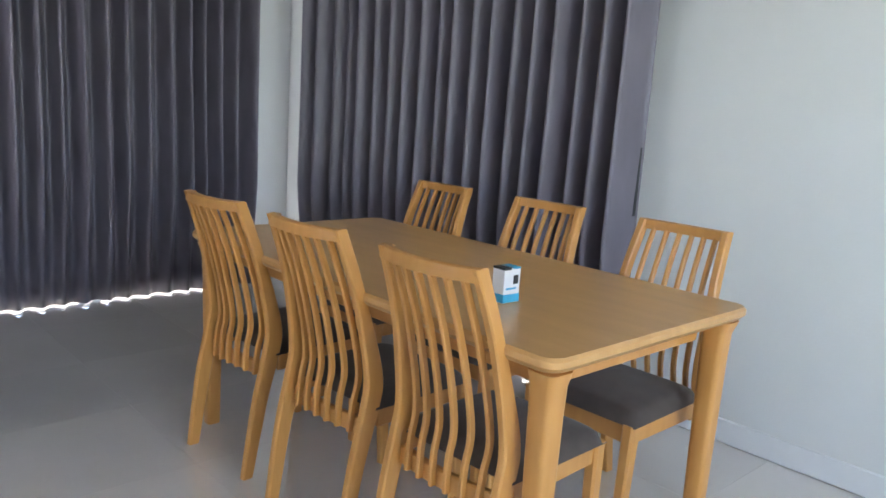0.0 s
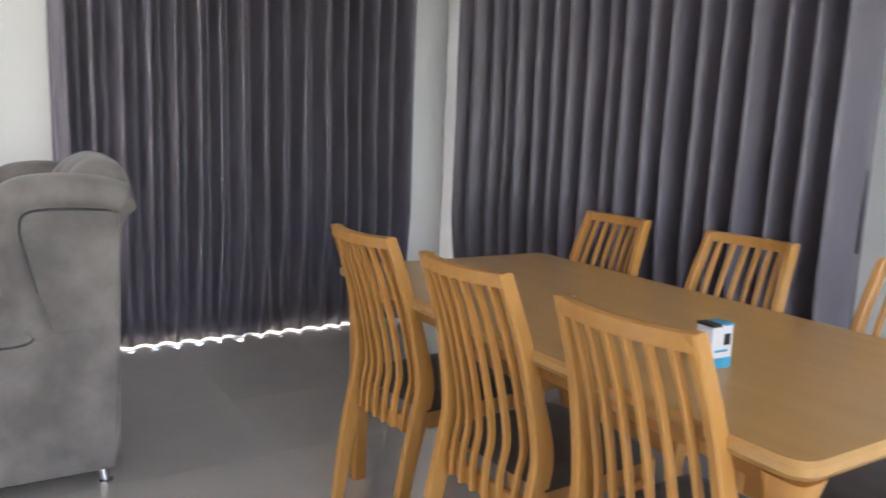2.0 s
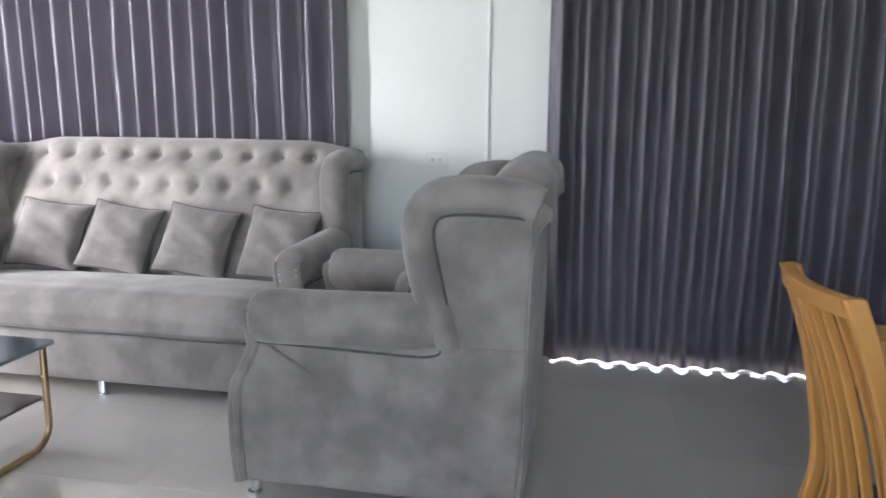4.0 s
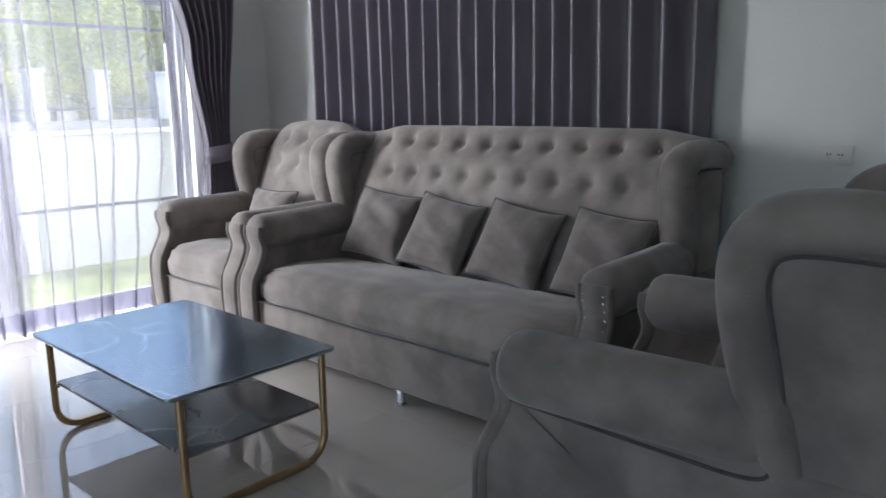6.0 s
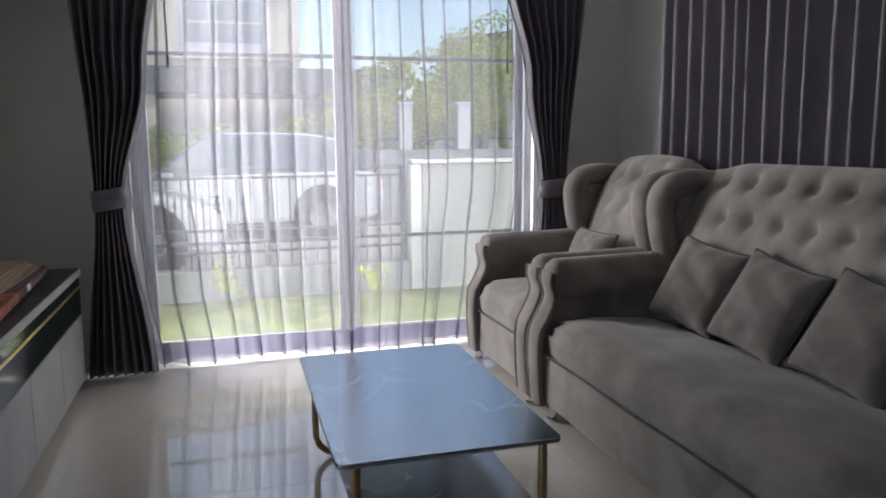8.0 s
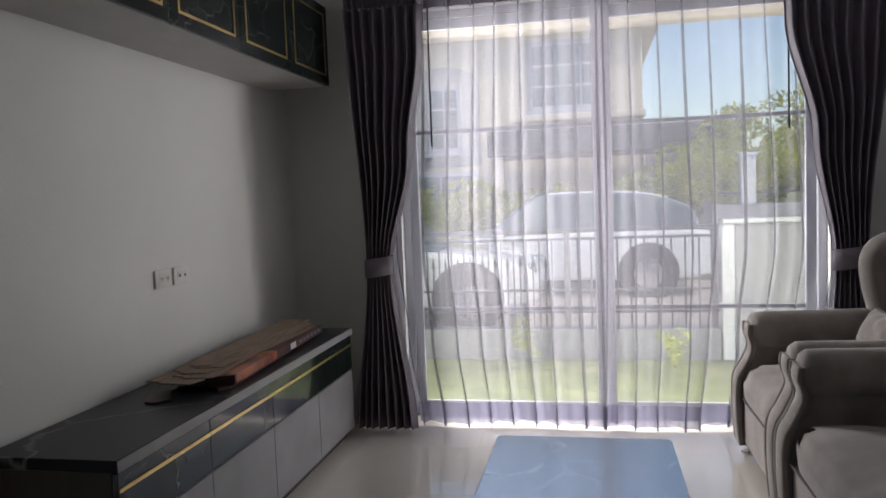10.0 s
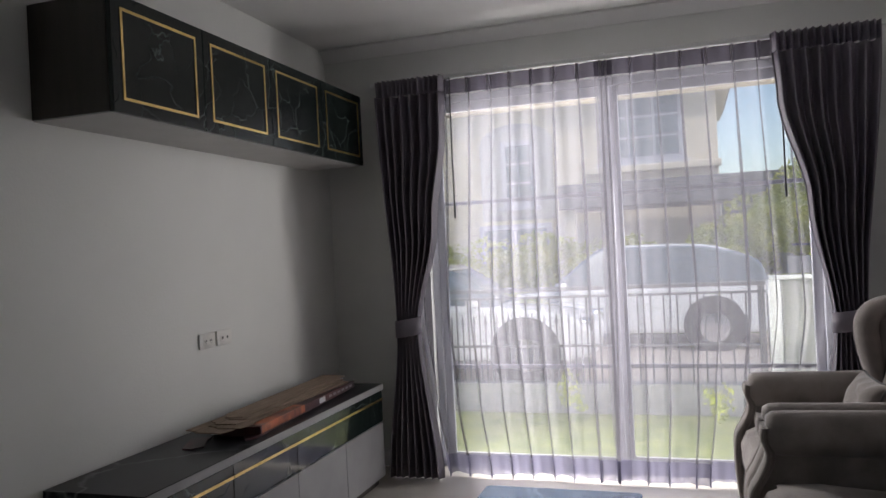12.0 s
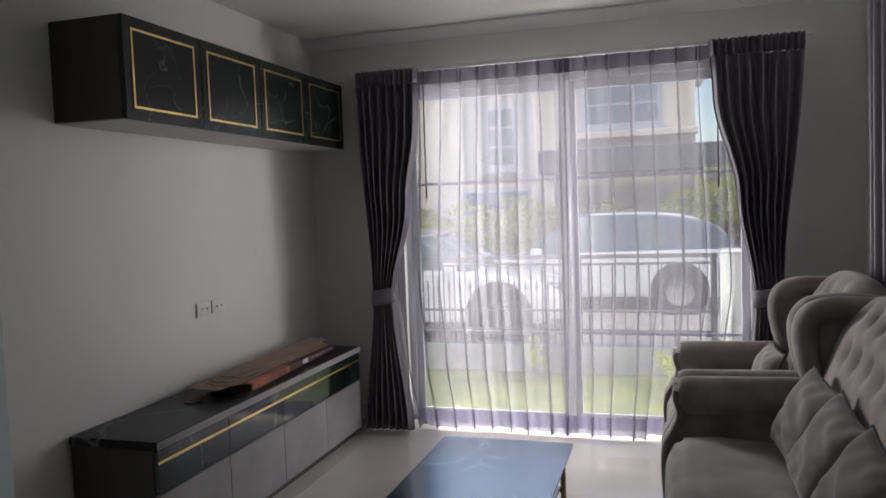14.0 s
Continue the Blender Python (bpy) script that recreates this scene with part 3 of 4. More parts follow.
def upholstered(name, m, width, rows, feet, label, category, crown, foot_mat, nails=True, group=""):
    """A wing-back seat that faces -y: rows of (height, places of the buttons across) on its back."""
    base = thing(name, m, label, category, group)
    h = width / 2
    inner = h - 0.125
    tufts = [(x, z) for z, xs in rows for x in xs]
    nb = len(BACK_LINE) - 1
    nx = int(inner * 2 / 0.016)

    def back(u, v):
        spread = min(1.0, max(0.0, (v - 0.36) / 0.10))
        x = (u * 2 - 1) * (inner + 0.045 + spread * spread * (3 - 2 * spread) * 0.055)
        k = min(int(v * nb), nb - 1)
        t = v * nb - k
        (y0, z0), (y1, z1) = BACK_LINE[k], BACK_LINE[k + 1]
        y, z = y0 + (y1 - y0) * t, z0 + (z1 - z0) * t
        lift = max(0.0, (z - 0.75) / 0.32)
        z += crown * lift * (1 - (x / inner) ** 2) - 0.02 * lift * max(0, abs(x) / inner - 0.85) / 0.15
        if v < 0.55:
            dent = 0.012 * (1 - min(1, abs(abs(x) - inner) / 0.07)) if abs(x) > inner - 0.07 else 0
            for tx, tz in tufts:
                dd = (x - tx) ** 2 + (z - tz) ** 2
                if dd < 0.02:
                    dent += 0.034 * math.exp(-dd / 0.0007) + 0.014 * math.exp(-dd / 0.003)
            top = max(r[0] for r in rows)
            if z > top and rows:
                for tx in rows[0][1]:
                    dent += 0.007 * math.exp(-((x - tx) / 0.011) ** 2) * max(0, 1 - (z - top) / 0.09)
            y += dent
            z -= dent * 0.35
        return (x, y, z)
    bm = grid(nx, 72, back)
    for u in (0, 1):
        rim = [bm.verts.new(back(u, k / 72)) for k in range(73)]
        hub = bm.verts.new((rim[0].co.x, 0.34, 0.72))
        for k in range(72):
            bm.faces.new((hub, rim[k], rim[k + 1]))
    bk = part("backrest", bm, VELVET, base, "deep-buttoned velvet back", 70)
    for tx, tz in tufts:
        ky = next((y for y, z in BACK_LINE if z >= tz), 0.3)
        part("button", turned([(0.001, -0.004), (0.008, -0.003), (0.010, 0.001), (0.006, 0.005), (0.001, 0.006)], 8, at=(0, 0, 0)), VELVET, bk).matrix_local = pose(tx, ky + 0.040, tz - 0.012, 65)

    def seat(u, v):
        x = (u * 2 - 1) * (inner + 0.012)
        line = [(0.16, 0.40), (0.0, 0.445), (-0.22, 0.462), (-0.36, 0.455), (-0.42, 0.425), (-0.447, 0.36), (-0.442, 0.30), (-0.425, 0.283), (-0.3, 0.278)]
        k = min(int(v * 8), 7)
        t = v * 8 - k
        a, b = line[k], line[k + 1]
        e = (abs(x) / inner) ** 10
        y, z = a[0] + (b[0] - a[0]) * t, a[1] + (b[1] - a[1]) * t
        puff = 0.010 * math.sin(3.1 * x + 0.6) * (0.5 if v < 0.5 else 0.2)
        return (x, y + 0.03 * e * (v > 0.4), z + puff - 0.03 * e * (v < 0.6))
    part("seat", grid(max(24, nx // 2), 40, seat), VELVET, base, "padded velvet seat", 60)
    # dark tube puts the crease's shade into the seam below the seat
    part("seam", tube([(x, -0.438, 0.286 + 0.003 * math.sin(9 * x)) for x in [inner * (k / 12 - 1) for k in range(25)]], 0.0045, 6, up=(0, 1, 0)), PIPING, base, "seam under the seat, its crease shade put in as a dark line")
    part("base", box(-inner - 0.01, inner + 0.01, -0.43, 0.43, 0.065, 0.283, 0.018, 3), VELVET, base)
    sides = []
    for s in (-1, 1):
        x0, x1 = sorted((s * (h - 0.11), s * (h - 0.02)))
        side = soft_path2([(-0.425, 0.058), (-0.438, 0.2), (-0.438, 0.37), (-0.405, 0.44), (-0.375, 0.50), (-0.37, 0.54)], 4) + [(-0.1, 0.545), (0.19, 0.55), (0.458, 0.555), (0.45, 0.3), (0.43, 0.058), (0.0, 0.058)]
        part("side_panel", prism(side, "x", x0, x1, 0.014, 3, mid=(0.0, 0.32)), VELVET, base, smooth=50)
        part("back_panel", prism([(0.19, 0.50), (0.452, 0.50), (0.465, 0.955), (0.175, 0.93)], "x", x0 + 0.003, x1 - 0.003, 0.014, 3), VELVET, base, smooth=50)
        # the rolled arm
        rings = []
        bm = bmesh.new()
        ends = [(-0.392, 0.45), (-0.388, 0.80), (-0.365, 0.97), (-0.32, 1.0), (-0.1, 1.0), (0.10, 1.0), (0.155, 0.9), (0.195, 0.7)]
        for y, r in ends:
            ring = []
            for k in range(20):
                t = k * math.tau / 20
                px = (0.083 * r) * math.cos(t)
                pz = (0.088 * r) * math.sin(t)
                ring.append(bm.verts.new((s * (h - 0.062) + px, y, 0.598 + pz + 0.006 * math.sin(4 * y))))
            rings.append(ring)
        for a, b in zip(rings, rings[1:]):
            for k in range(20):
                bm.faces.new((a[k], a[(k + 1) % 20], b[(k + 1) % 20], b[k]))
        bm.faces.new(rings[0])
        bm.faces.new(rings[-1])
        bmesh.ops.recalc_face_normals(bm, faces=bm.faces[:])
        part("arm", bm, VELVET, base, "rolled velvet arm", 60)
        # the curved front of the arm with a raised welt on either edge
        front = smooth_path([(0, -0.385, 0.625), (0, -0.390, 0.585), (0, -0.374, 0.515), (0, -0.405, 0.435), (0, -0.440, 0.36), (0, -0.442, 0.2), (0, -0.430, 0.06)], 5)
        bm = tube([(s * (h - 0.066), p.y - 0.004, p.z) for p in front], 1, 16, bm=bmesh.new(), up=(1, 0, 0), oval=(0.022, 0.060))
        af = part("arm_front", bm, VELVET, base, smooth=50)
        for e in (-0.054, 0.054):
            part("welt", tube([(s * (h - 0.066) + e, p.y - 0.016, p.z) for p in front], 0.010, 8), VELVET, af, "rounded velvet welt")
        if nails:
            for k in range(7):
                p = front[4 + k * 2]
                for e in (0.030, 0.102):
                    part("nail", turned([(0.004, -0.001), (0.0035, 0.002), (0.001, 0.003)], 8), CHROME, af, "small chrome nail head").matrix_local = pose(s * (h - e), p.y - 0.021, p.z, 90)
        # the wing
        run = smooth_path([(0, 0.235, 0.53), (0, 0.205, 0.60), (0, 0.168, 0.70), (0, 0.140, 0.82), (0, 0.138, 0.91), (0, 0.175, 0.965), (0, 0.25, 0.984), (0, 0.34, 0.984), (0, 0.42, 0.975), (0, 0.475, 0.955)], 4)
        thick = [0.75 + 0.25 * min(1, k / 5) for k in range(len(run))]
        part("wing", tube([(s * (h - 0.060), p.y, p.z) for p in run], thick, 18, up=(1, 0, 0), oval=(0.056, 0.068)), VELVET, base, "padded curved velvet wing", 60)
        line = smooth_path([(-0.365, 0.522, 0), (0.0, 0.512, 0), (0.17, 0.512, 0), (0.212, 0.55, 0), (0.222, 0.66, 0), (0.196, 0.79, 0), (0.182, 0.875, 0), (0.205, 0.922, 0), (0.30, 0.932, 0), (0.462, 0.925, 0)], 5)
        bm = bmesh.new()
        tube([(s * (h - 0.0185), p.x, p.y) for p in line], 0.0042, 6, bm)
        part("piping", bm, PIPING, base, "dark recessed piping")
    for x, y in feet:
        leg = part("foot", tube([(x, y, 0.068), (x + 0.012 * (1 if x > 0 else -1), y - 0.012 * (1 if y < 0 else -1), 0.0)], [0.024, 0.014], 12), foot_mat, base, "short splayed metal foot")
        part("foot_pad", turned([(0.022, 0.0), (0.022, 0.009), (0.013, 0.012)], 12, at=(x + 0.012 * (1 if x > 0 else -1), y - 0.012 * (1 if y < 0 else -1), 0)), foot_mat, leg)
    return base


SOFA = pose(-1.12, 4.49, 0)
upholstered("sofa", SOFA, 1.96, [(1.0, [-0.745 + 0.1656 * k for k in range(10)]), (0.862, [-0.655 + 0.1638 * k for k in range(9)])], [(-0.83, -0.39), (0.04, -0.39), (0.83, -0.39), (-0.83, 0.38), (0.83, 0.38)], "grey velvet wing-back sofa with a buttoned back and rolled arms", "sofa", 0.006, CHROME)
FAR_SEAT = pose(-2.535, 4.49, 0)
NEAR_SEAT = pose(0.35, 3.80, 0, 0, 0, -90)
for m, words in ((FAR_SEAT, "grey velvet wing-back armchair in the corner beside the tied curtain"), (NEAR_SEAT, "grey velvet wing-back armchair facing the glazed door")):
    upholstered("armchair", m, 0.84, [(1.0, [-0.17, 0.0, 0.17]), (0.872, [-0.17, 0.0, 0.17])], [(-0.35, -0.40), (0.35, -0.40), (-0.35, 0.39), (0.35, 0.39)], words, "armchair", 0.024, CHROME, False, "wing-back armchairs")


def cushion(m, w, hgt, seed, label):
    base = thing("cushion", m, label, "cushion", "velvet scatter cushions")
    rnd = random.Random(seed)
    ph = [rnd.uniform(0, 6) for _ in range(6)]

    def side(sign):
        def f(u, v):
            a, b = u * 2 - 1, v * 2 - 1
            pinch = 1 - 0.07 * (1 - abs(a) ** 3) * b * b - 0.0
            x = a * w / 2 * (1 - 0.085 * (1 - b ** 4) ** 2)
            z = b * hgt / 2 * (1 - 0.075 * (1 - a ** 4) ** 2)
            body = max(0.0, (1 - a ** 4) * (1 - b ** 4)) ** 0.6
            crease = 0.008 * math.sin(7 * b + 4 * a + ph[0]) * (1 - a * a) * (1 - b * b) + 0.009 * max(0.0, math.sin(17 * b - 4 * a * a + ph[1])) ** 2 * max(0, 0.3 - b) * (1 - a * a) + 0.006 * math.sin(11 * a - 3 * b + ph[2]) * b * b + 0.006 * max(0.0, math.sin(9 * (a * 0.5 + b) + ph[3])) ** 3 * (1 - b) * 0.6
            return (x, sign * (0.062 * body * pinch + crease * body + 0.001), z + hgt / 2)
        return f
    bm = grid(30, 30, side(-1))
    part("front", bm, CUSHION, base, smooth=80)
    part("back", grid(30, 30, side(1)), CUSHION, base, smooth=80)
    rim = []
    for k in range(49):
        t = k / 12
        e, s = int(t) % 4, t - int(t)
        a, b = [(-1 + 2 * s, -1), (1, -1 + 2 * s), (1 - 2 * s, 1), (-1, 1 - 2 * s)][e]
        rim.append((a * w / 2 * (1 - 0.085 * (1 - b ** 4) ** 2), 0, b * hgt / 2 * (1 - 0.075 * (1 - a ** 4) ** 2) + hgt / 2))
    part("piping", tube(rim, 0.006, 6, up=(0, 1, 0)), PIPING, base)
    return base


for k, (x, tilt, turn, roll) in enumerate(((-1.67, -27, 10, 7), (-1.30, -29, 6, 9), (-0.89, -29, 4, 8), (-0.47, -27, -4, 4))):
    cushion(pose(x, 4.485, 0.452, tilt, 0, turn) @ pose(0, 0, 0, 0, roll, 0), 0.36, 0.35, 50 + k, "plump grey velvet cushion leaning on the sofa back")
cushion(pose(-2.50, 4.47, 0.462, -22, 0, 2), 0.36, 0.28, 60, "small grey velvet cushion leaning on the armchair back")
cushion(pose(0.33, 3.80, 0.462, -22, 0, -90), 0.36, 0.28, 61, "small grey velvet cushion leaning on the armchair back")


# ---- coffee table ----
def rounded(x0, x1, y0, y1, r, n=5):
    pts = []
    for cx, cy, a in ((x1 - r, y1 - r, 0), (x0 + r, y1 - r, 90), (x0 + r, y0 + r, 180), (x1 - r, y0 + r, 270)):
        pts += [(cx + r * math.cos(radians(a + 90 * k / n)), cy + r * math.sin(radians(a + 90 * k / n))) for k in range(n + 1)]
    return pts


coffee = thing("coffee_table", pose(-1.40, 3.34, 0), "black marble coffee table with lower shelf and brass legs", "coffee table")
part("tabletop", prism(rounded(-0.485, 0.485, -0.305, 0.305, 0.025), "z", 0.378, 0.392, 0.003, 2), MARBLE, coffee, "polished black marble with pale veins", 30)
part("shelf", prism(rounded(-0.46, 0.46, -0.245, 0.245, 0.015), "z", 0.186, 0.198, 0.002, 2), MARBLE_SHELF, coffee, "black marble shelf", 30)
for s in (-1, 1):
    x = 0.462 * s
    pts = [(x, -0.255, 0.378), (x, -0.255, 0.1)] + [(x, -0.255 + 0.085 * (1 - math.cos(a)), 0.098 - 0.085 * math.sin(a)) for a in [k * math.pi / 16 for k in range(9)]]
    pts += [(x, -y, z) for _, y, z in pts[::-1]]
    lg = part("leg_frame", tube(pts, 0.0125, 12), BRASS, coffee, "bent brass tube")
    for y in (-0.25, 0.25):
        part("bracket", box(x - 0.012 * s - 0.012, x - 0.012 * s + 0.012, y - 0.008, y + 0.008, 0.176, 0.187, 0.002, 1), BRASS, lg)


# ---- dining table and chairs ----
dining = thing("dining_table", pose(1.896, 2.292, 0), "light oak dining table with thick rounded corner legs", "dining table")
prof = rounded(-0.441, 0.441, -0.862, 0.862, 0.042)
bm = bmesh.new()
rings = []
for inset, z in ((0.035, 0.704), (0.012, 0.714), (0.0, 0.728), (0.0, 0.742), (0.006, 0.750)):
    rings.append([bm.verts.new((x * (1 - inset / 0.435), y * (1 - inset / 0.87), z)) for x, y in prof])
for a, b in zip(rings, rings[1:]):
    for k in range(len(a)):
        bm.faces.new((a[k], a[(k + 1) % len(a)], b[(k + 1) % len(a)], b[k]))
bm.faces.new(rings[0][::-1])
bm.faces.new(rings[-1])
part("tabletop", bm, WOOD_TOP, dining, "satin oak top with soft edges", 25)
for sx in (-1, 1):
    for sy in (-1, 1):
        bm = bmesh.new()
        rings = []
        for z, r, o in ((0.0, 0.025, 0.0), (0.35, 0.029, 0.0), (0.60, 0.032, 0.0), (0.67, 0.034, 0.001), (0.706, 0.040, 0.007)):
            sq = rounded(-r, r, -r, r, r * 0.45, 3)
            rings.append([bm.verts.new((sx * (0.374 + o) + x, sy * (0.800 + o) + y, z)) for x, y in sq])
        for a, b in zip(rings, rings[1:]):
            for k in range(len(a)):
                bm.faces.new((a[k], a[(k + 1) % len(a)], b[(k + 1) % len(a)], b[k]))
        bm.faces.new(rings[0][::-1])
        bm.faces.new(rings[-1])
        part("leg", bm, WOOD, dining, smooth=35)
for s in (-1, 1):
    part("apron", box(0.33 * s - 0.011, 0.33 * s + 0.011, -0.76, 0.76, 0.645, 0.705, 0.003, 1), WOOD, dining)
    part("apron", box(-0.318, 0.318, 0.76 * s - 0.011, 0.76 * s + 0.011, 0.645, 0.705, 0.003, 1), WOOD, dining)


def bar(points, wide, deep, bm=None):
    """A squared wooden bar; points hold (x, y, z), wide is half across y, deep half along x."""
    bm = bm or bmesh.new()
    rings = []
    for i, p in enumerate(points):
        w = wide[i] if isinstance(wide, list) else wide
        d = deep[i] if isinstance(deep, list) else deep
        c = min(w, d) * 0.35
        sq = [(-d + c, -w), (d - c, -w), (d, -w + c), (d, w - c), (d - c, w), (-d + c, w), (-d, w - c), (-d, -w + c)]
        rings.append([bm.verts.new((p[0] + x, p[1] + y, p[2])) for x, y in sq])
    for a, b in zip(rings, rings[1:]):
        for k in range(8):
            bm.faces.new((a[k], a[(k + 1) % 8], b[(k + 1) % 8], b[k]))
    bm.faces.new(rings[0][::-1])
    bm.faces.new(rings[-1])
    return bm


def dining_chair(m, label):
    """A chair that faces +x; its place is the middle of the seat's back edge at the lumbar curve."""
    base = thing("dining_chair", m, label, "chair", "chairs round the dining table")
    for s in (-1, 1):
        line = smooth_path([(-0.090, s * 0.170, 0.0), (-0.050, s * 0.176, 0.25), (-0.010, s * 0.178, 0.42), (0.0, s * 0.176, 0.50), (-0.022, s * 0.169, 0.62), (-0.065, s * 0.158, 0.78), (-0.117, s * 0.148, 0.921)], 5)
        n = len(line)
        part("back_post", bar(line, 0.0125, [0.019 + 0.011 * math.sin(math.pi * min(1, 1.35 * i / n)) for i in range(n)]), WOOD, base, smooth=35)
        front = [(0.372, s * 0.172, 0.0), (0.366, s * 0.176, 0.22), (0.36, s * 0.179, 0.415)]
        part("front_leg", bar(front, [0.014, 0.017, 0.019], [0.016, 0.020, 0.022]), WOOD, base, smooth=35)
        part("seat_rail", box(0.015, 0.342, s * 0.176 - 0.010, s * 0.176 + 0.010, 0.355, 0.415, 0.003, 1), WOOD, base, smooth=30)

    def rail(z, x, half, bow, hgt, deep, name):
        bm = bmesh.new()
        rings = []
        for k in range(13):
            y = -half + 2 * half * k / 12
            dx = bow * (1 - (y / half) ** 2)
            up = -0.003 * (1 - (y / half) ** 2)
            rings.append([bm.verts.new((x - dx + a, y, z + b + (up if b > 0 else up * 0.6))) for a, b in ((-deep, -hgt), (deep, -hgt), (deep, hgt * 0.8), (deep * 0.6, hgt), (-deep * 0.6, hgt), (-deep, hgt * 0.8))])
        fs = []
        for a, b in zip(rings, rings[1:]):
            fs += [bm.faces.new((a[k], a[(k + 1) % 6], b[(k + 1) % 6], b[k])) for k in range(6)]
        fs += [bm.faces.new(rings[0]), bm.faces.new(rings[-1])]
        bmesh.ops.recalc_face_normals(bm, faces=fs)
        part(name, bm, WOOD, base, smooth=35)
    rail(0.9065, -0.113, 0.1595, 0.026, 0.0165, 0.0135, "top_rail")
    rail(0.357, -0.006, 0.166, 0.014, 0.024, 0.0100, "lower_rail")
    for k in range(6):
        y = -0.114 + 0.0456 * k
        b = 1 - (y / 0.15) ** 2
        line = smooth_path([(-0.025 - 0.014 * b, y * 1.06, 0.335), (-0.012 - 0.026 * b, y * 1.08, 0.42), (0.004 - 0.030 * b, y * 1.09, 0.50), (-0.020 - 0.029 * b, y * 1.05, 0.63), (-0.062 - 0.026 * b, y * 1.0, 0.77), (-0.112 - 0.025 * b, y * 0.97, 0.897)], 4)
        part("slat", bar(line, 0.0066, 0.0095), WOOD, base, smooth=35)
    part("front_rail", box(0.35, 0.37, -0.165, 0.165, 0.355, 0.415, 0.003, 1), WOOD, base, smooth=30)

    def pad(u, v):
        a, b = u * 2 - 1, v * 2 - 1
        e = max(0.0, (1 - a ** 8) * (1 - b ** 8)) ** 0.4
        return (0.19 + 0.193 * a * (1 - 0.02 * b * b), 0.198 * b * (1 + 0.02 * a), 0.412 + 0.040 * e + 0.008 * (1 - a * a) * (1 - b * b))
    bm = grid(18, 18, pad)
    ob = part("seat", bm, SEAT, base, "padded brown-grey seat", 60)
    return base


first = dining_chair(pose(1.492, 1.743, 0, 0, 0, 2.5), "light oak slat-back dining chair with a brown-grey padded seat")
for y, x, turn in ((2.255, 1.492, 3.5), (2.796, 1.490, 5.0)):
    copy_thing(first, pose(x, y, 0, 0, 0, turn))
for y, x, turn in ((1.762, 2.39, 180), (2.325, 2.388, 180.5), (2.912, 2.388, 179.5)):
    copy_thing(first, pose(x, y, 0, 0, 0, turn))

carton = thing("carton", pose(1.735, 1.828, 0.7505, 0, 0, -2), "small white and blue packet standing on the table", "carton")
part("box", box(-0.030, 0.030, -0.022, 0.022, 0.0, 0.094, 0.0015, 1), PRINT_WHITE, carton)
part("blue_band", box(-0.0308, 0.0308, -0.0228, 0.0228, 0.001, 0.024, 0.001, 1), PRINT_BLUE, carton, "blue printed band")
part("flap", box(-0.0305, -0.004, -0.0225, 0.0225, 0.0885, 0.0950, 0.001, 1), BLACK, carton, "dark opened top flap")
part("blue_edge", box(0.0, 0.0305, -0.0225, 0.0225, 0.0900, 0.0948, 0.001, 1), PRINT_BLUE, carton, "blue printed edge")
part("dark_panel", box(0.004, 0.022, -0.0226, -0.0215, 0.050, 0.074), BLACK, carton, "dark printed square")
part("print_bar", box(-0.022, 0.016, -0.0226, -0.0215, 0.036, 0.041), PRINT_BLUE, carton)


# ---- cabinets on the long wall ----
low = thing("low_cabinet", pose(-2.0, TVWALL + 0.016, 0), "long low cabinet with black marble drawers, gold strip and grey doors", "cabinet")
part("body", box(-1.000, 1.008, 0.0, 0.405, 0.05, 0.552, 0.002, 1), DARKWOOD, low, "dark wood carcass")
part("plinth", box(-0.99, 0.995, 0.01, 0.38, 0.0, 0.05), DARKWOOD, low)
part("top", box(-1.004, 1.013, -0.001, 0.428, 0.5525, 0.588, 0.002, 1), MARBLE_TOP, low, "glossy black marble-look top")
part("top_edge", box(-1.004, 1.013, 0.4285, 0.432, 0.553, 0.587, 0.001, 1), CONCRETE, low, "pale grey front edge")
for k in range(4):
    a = -0.998 + k * 0.5015
    dr = part("drawer", box(a + 0.002, a + 0.4995, 0.406, 0.424, 0.372, 0.549, 0.0015, 1), MARBLE_DOOR, low, "black marble-look drawer front")
    part("gold_strip", box(a + 0.002, a + 0.4995, 0.4243, 0.4275, 0.494, 0.506, 0.0008, 1), GOLD, dr, "gold metal strip")
    part("door", box(a + 0.002, a + 0.4995, 0.406, 0.424, 0.055, 0.366, 0.0015, 1), CONCRETE, low, "grey concrete-look door")

high = thing("wall_cabinet", pose(-2.06, TVWALL + 0.001, 1.876), "black marble wall cabinet with gold-framed doors", "cabinet")
part("body", box(-1.027, 1.026, 0.0, 0.338, 0.003, 0.411, 0.002, 1), DARKWOOD, high, "dark wood carcass")
part("bottom_panel", box(-1.022, 1.021, 0.002, 0.336, -0.002, 0.0028), UNDERSIDE, high, "pale grey underside")
for k in range(4):
    a = -1.026 + k * 0.513
    dr = part("door", box(a + 0.002, a + 0.511, 0.339, 0.358, 0.0, 0.411, 0.0015, 1), MARBLE_WALL, high, "black marble-look door")
    x0, x1, z0, z1, w = a + 0.048, a + 0.465, 0.045, 0.366, 0.010
    part("gold_frame", box(x0, x1, 0.3583, 0.3605, z0, z0 + w), GOLD, dr, "gold inlaid strip")
    part("gold_frame", box(x0, x1, 0.3583, 0.3605, z1 - w, z1), GOLD, dr, "gold inlaid strip")
    part("gold_frame", box(x0, x0 + w, 0.3583, 0.3605, z0 + w, z1 - w), GOLD, dr, "gold inlaid strip")
    part("gold_frame", box(x1 - w, x1, 0.3583, 0.3605, z0 + w, z1 - w), GOLD, dr, "gold inlaid strip")


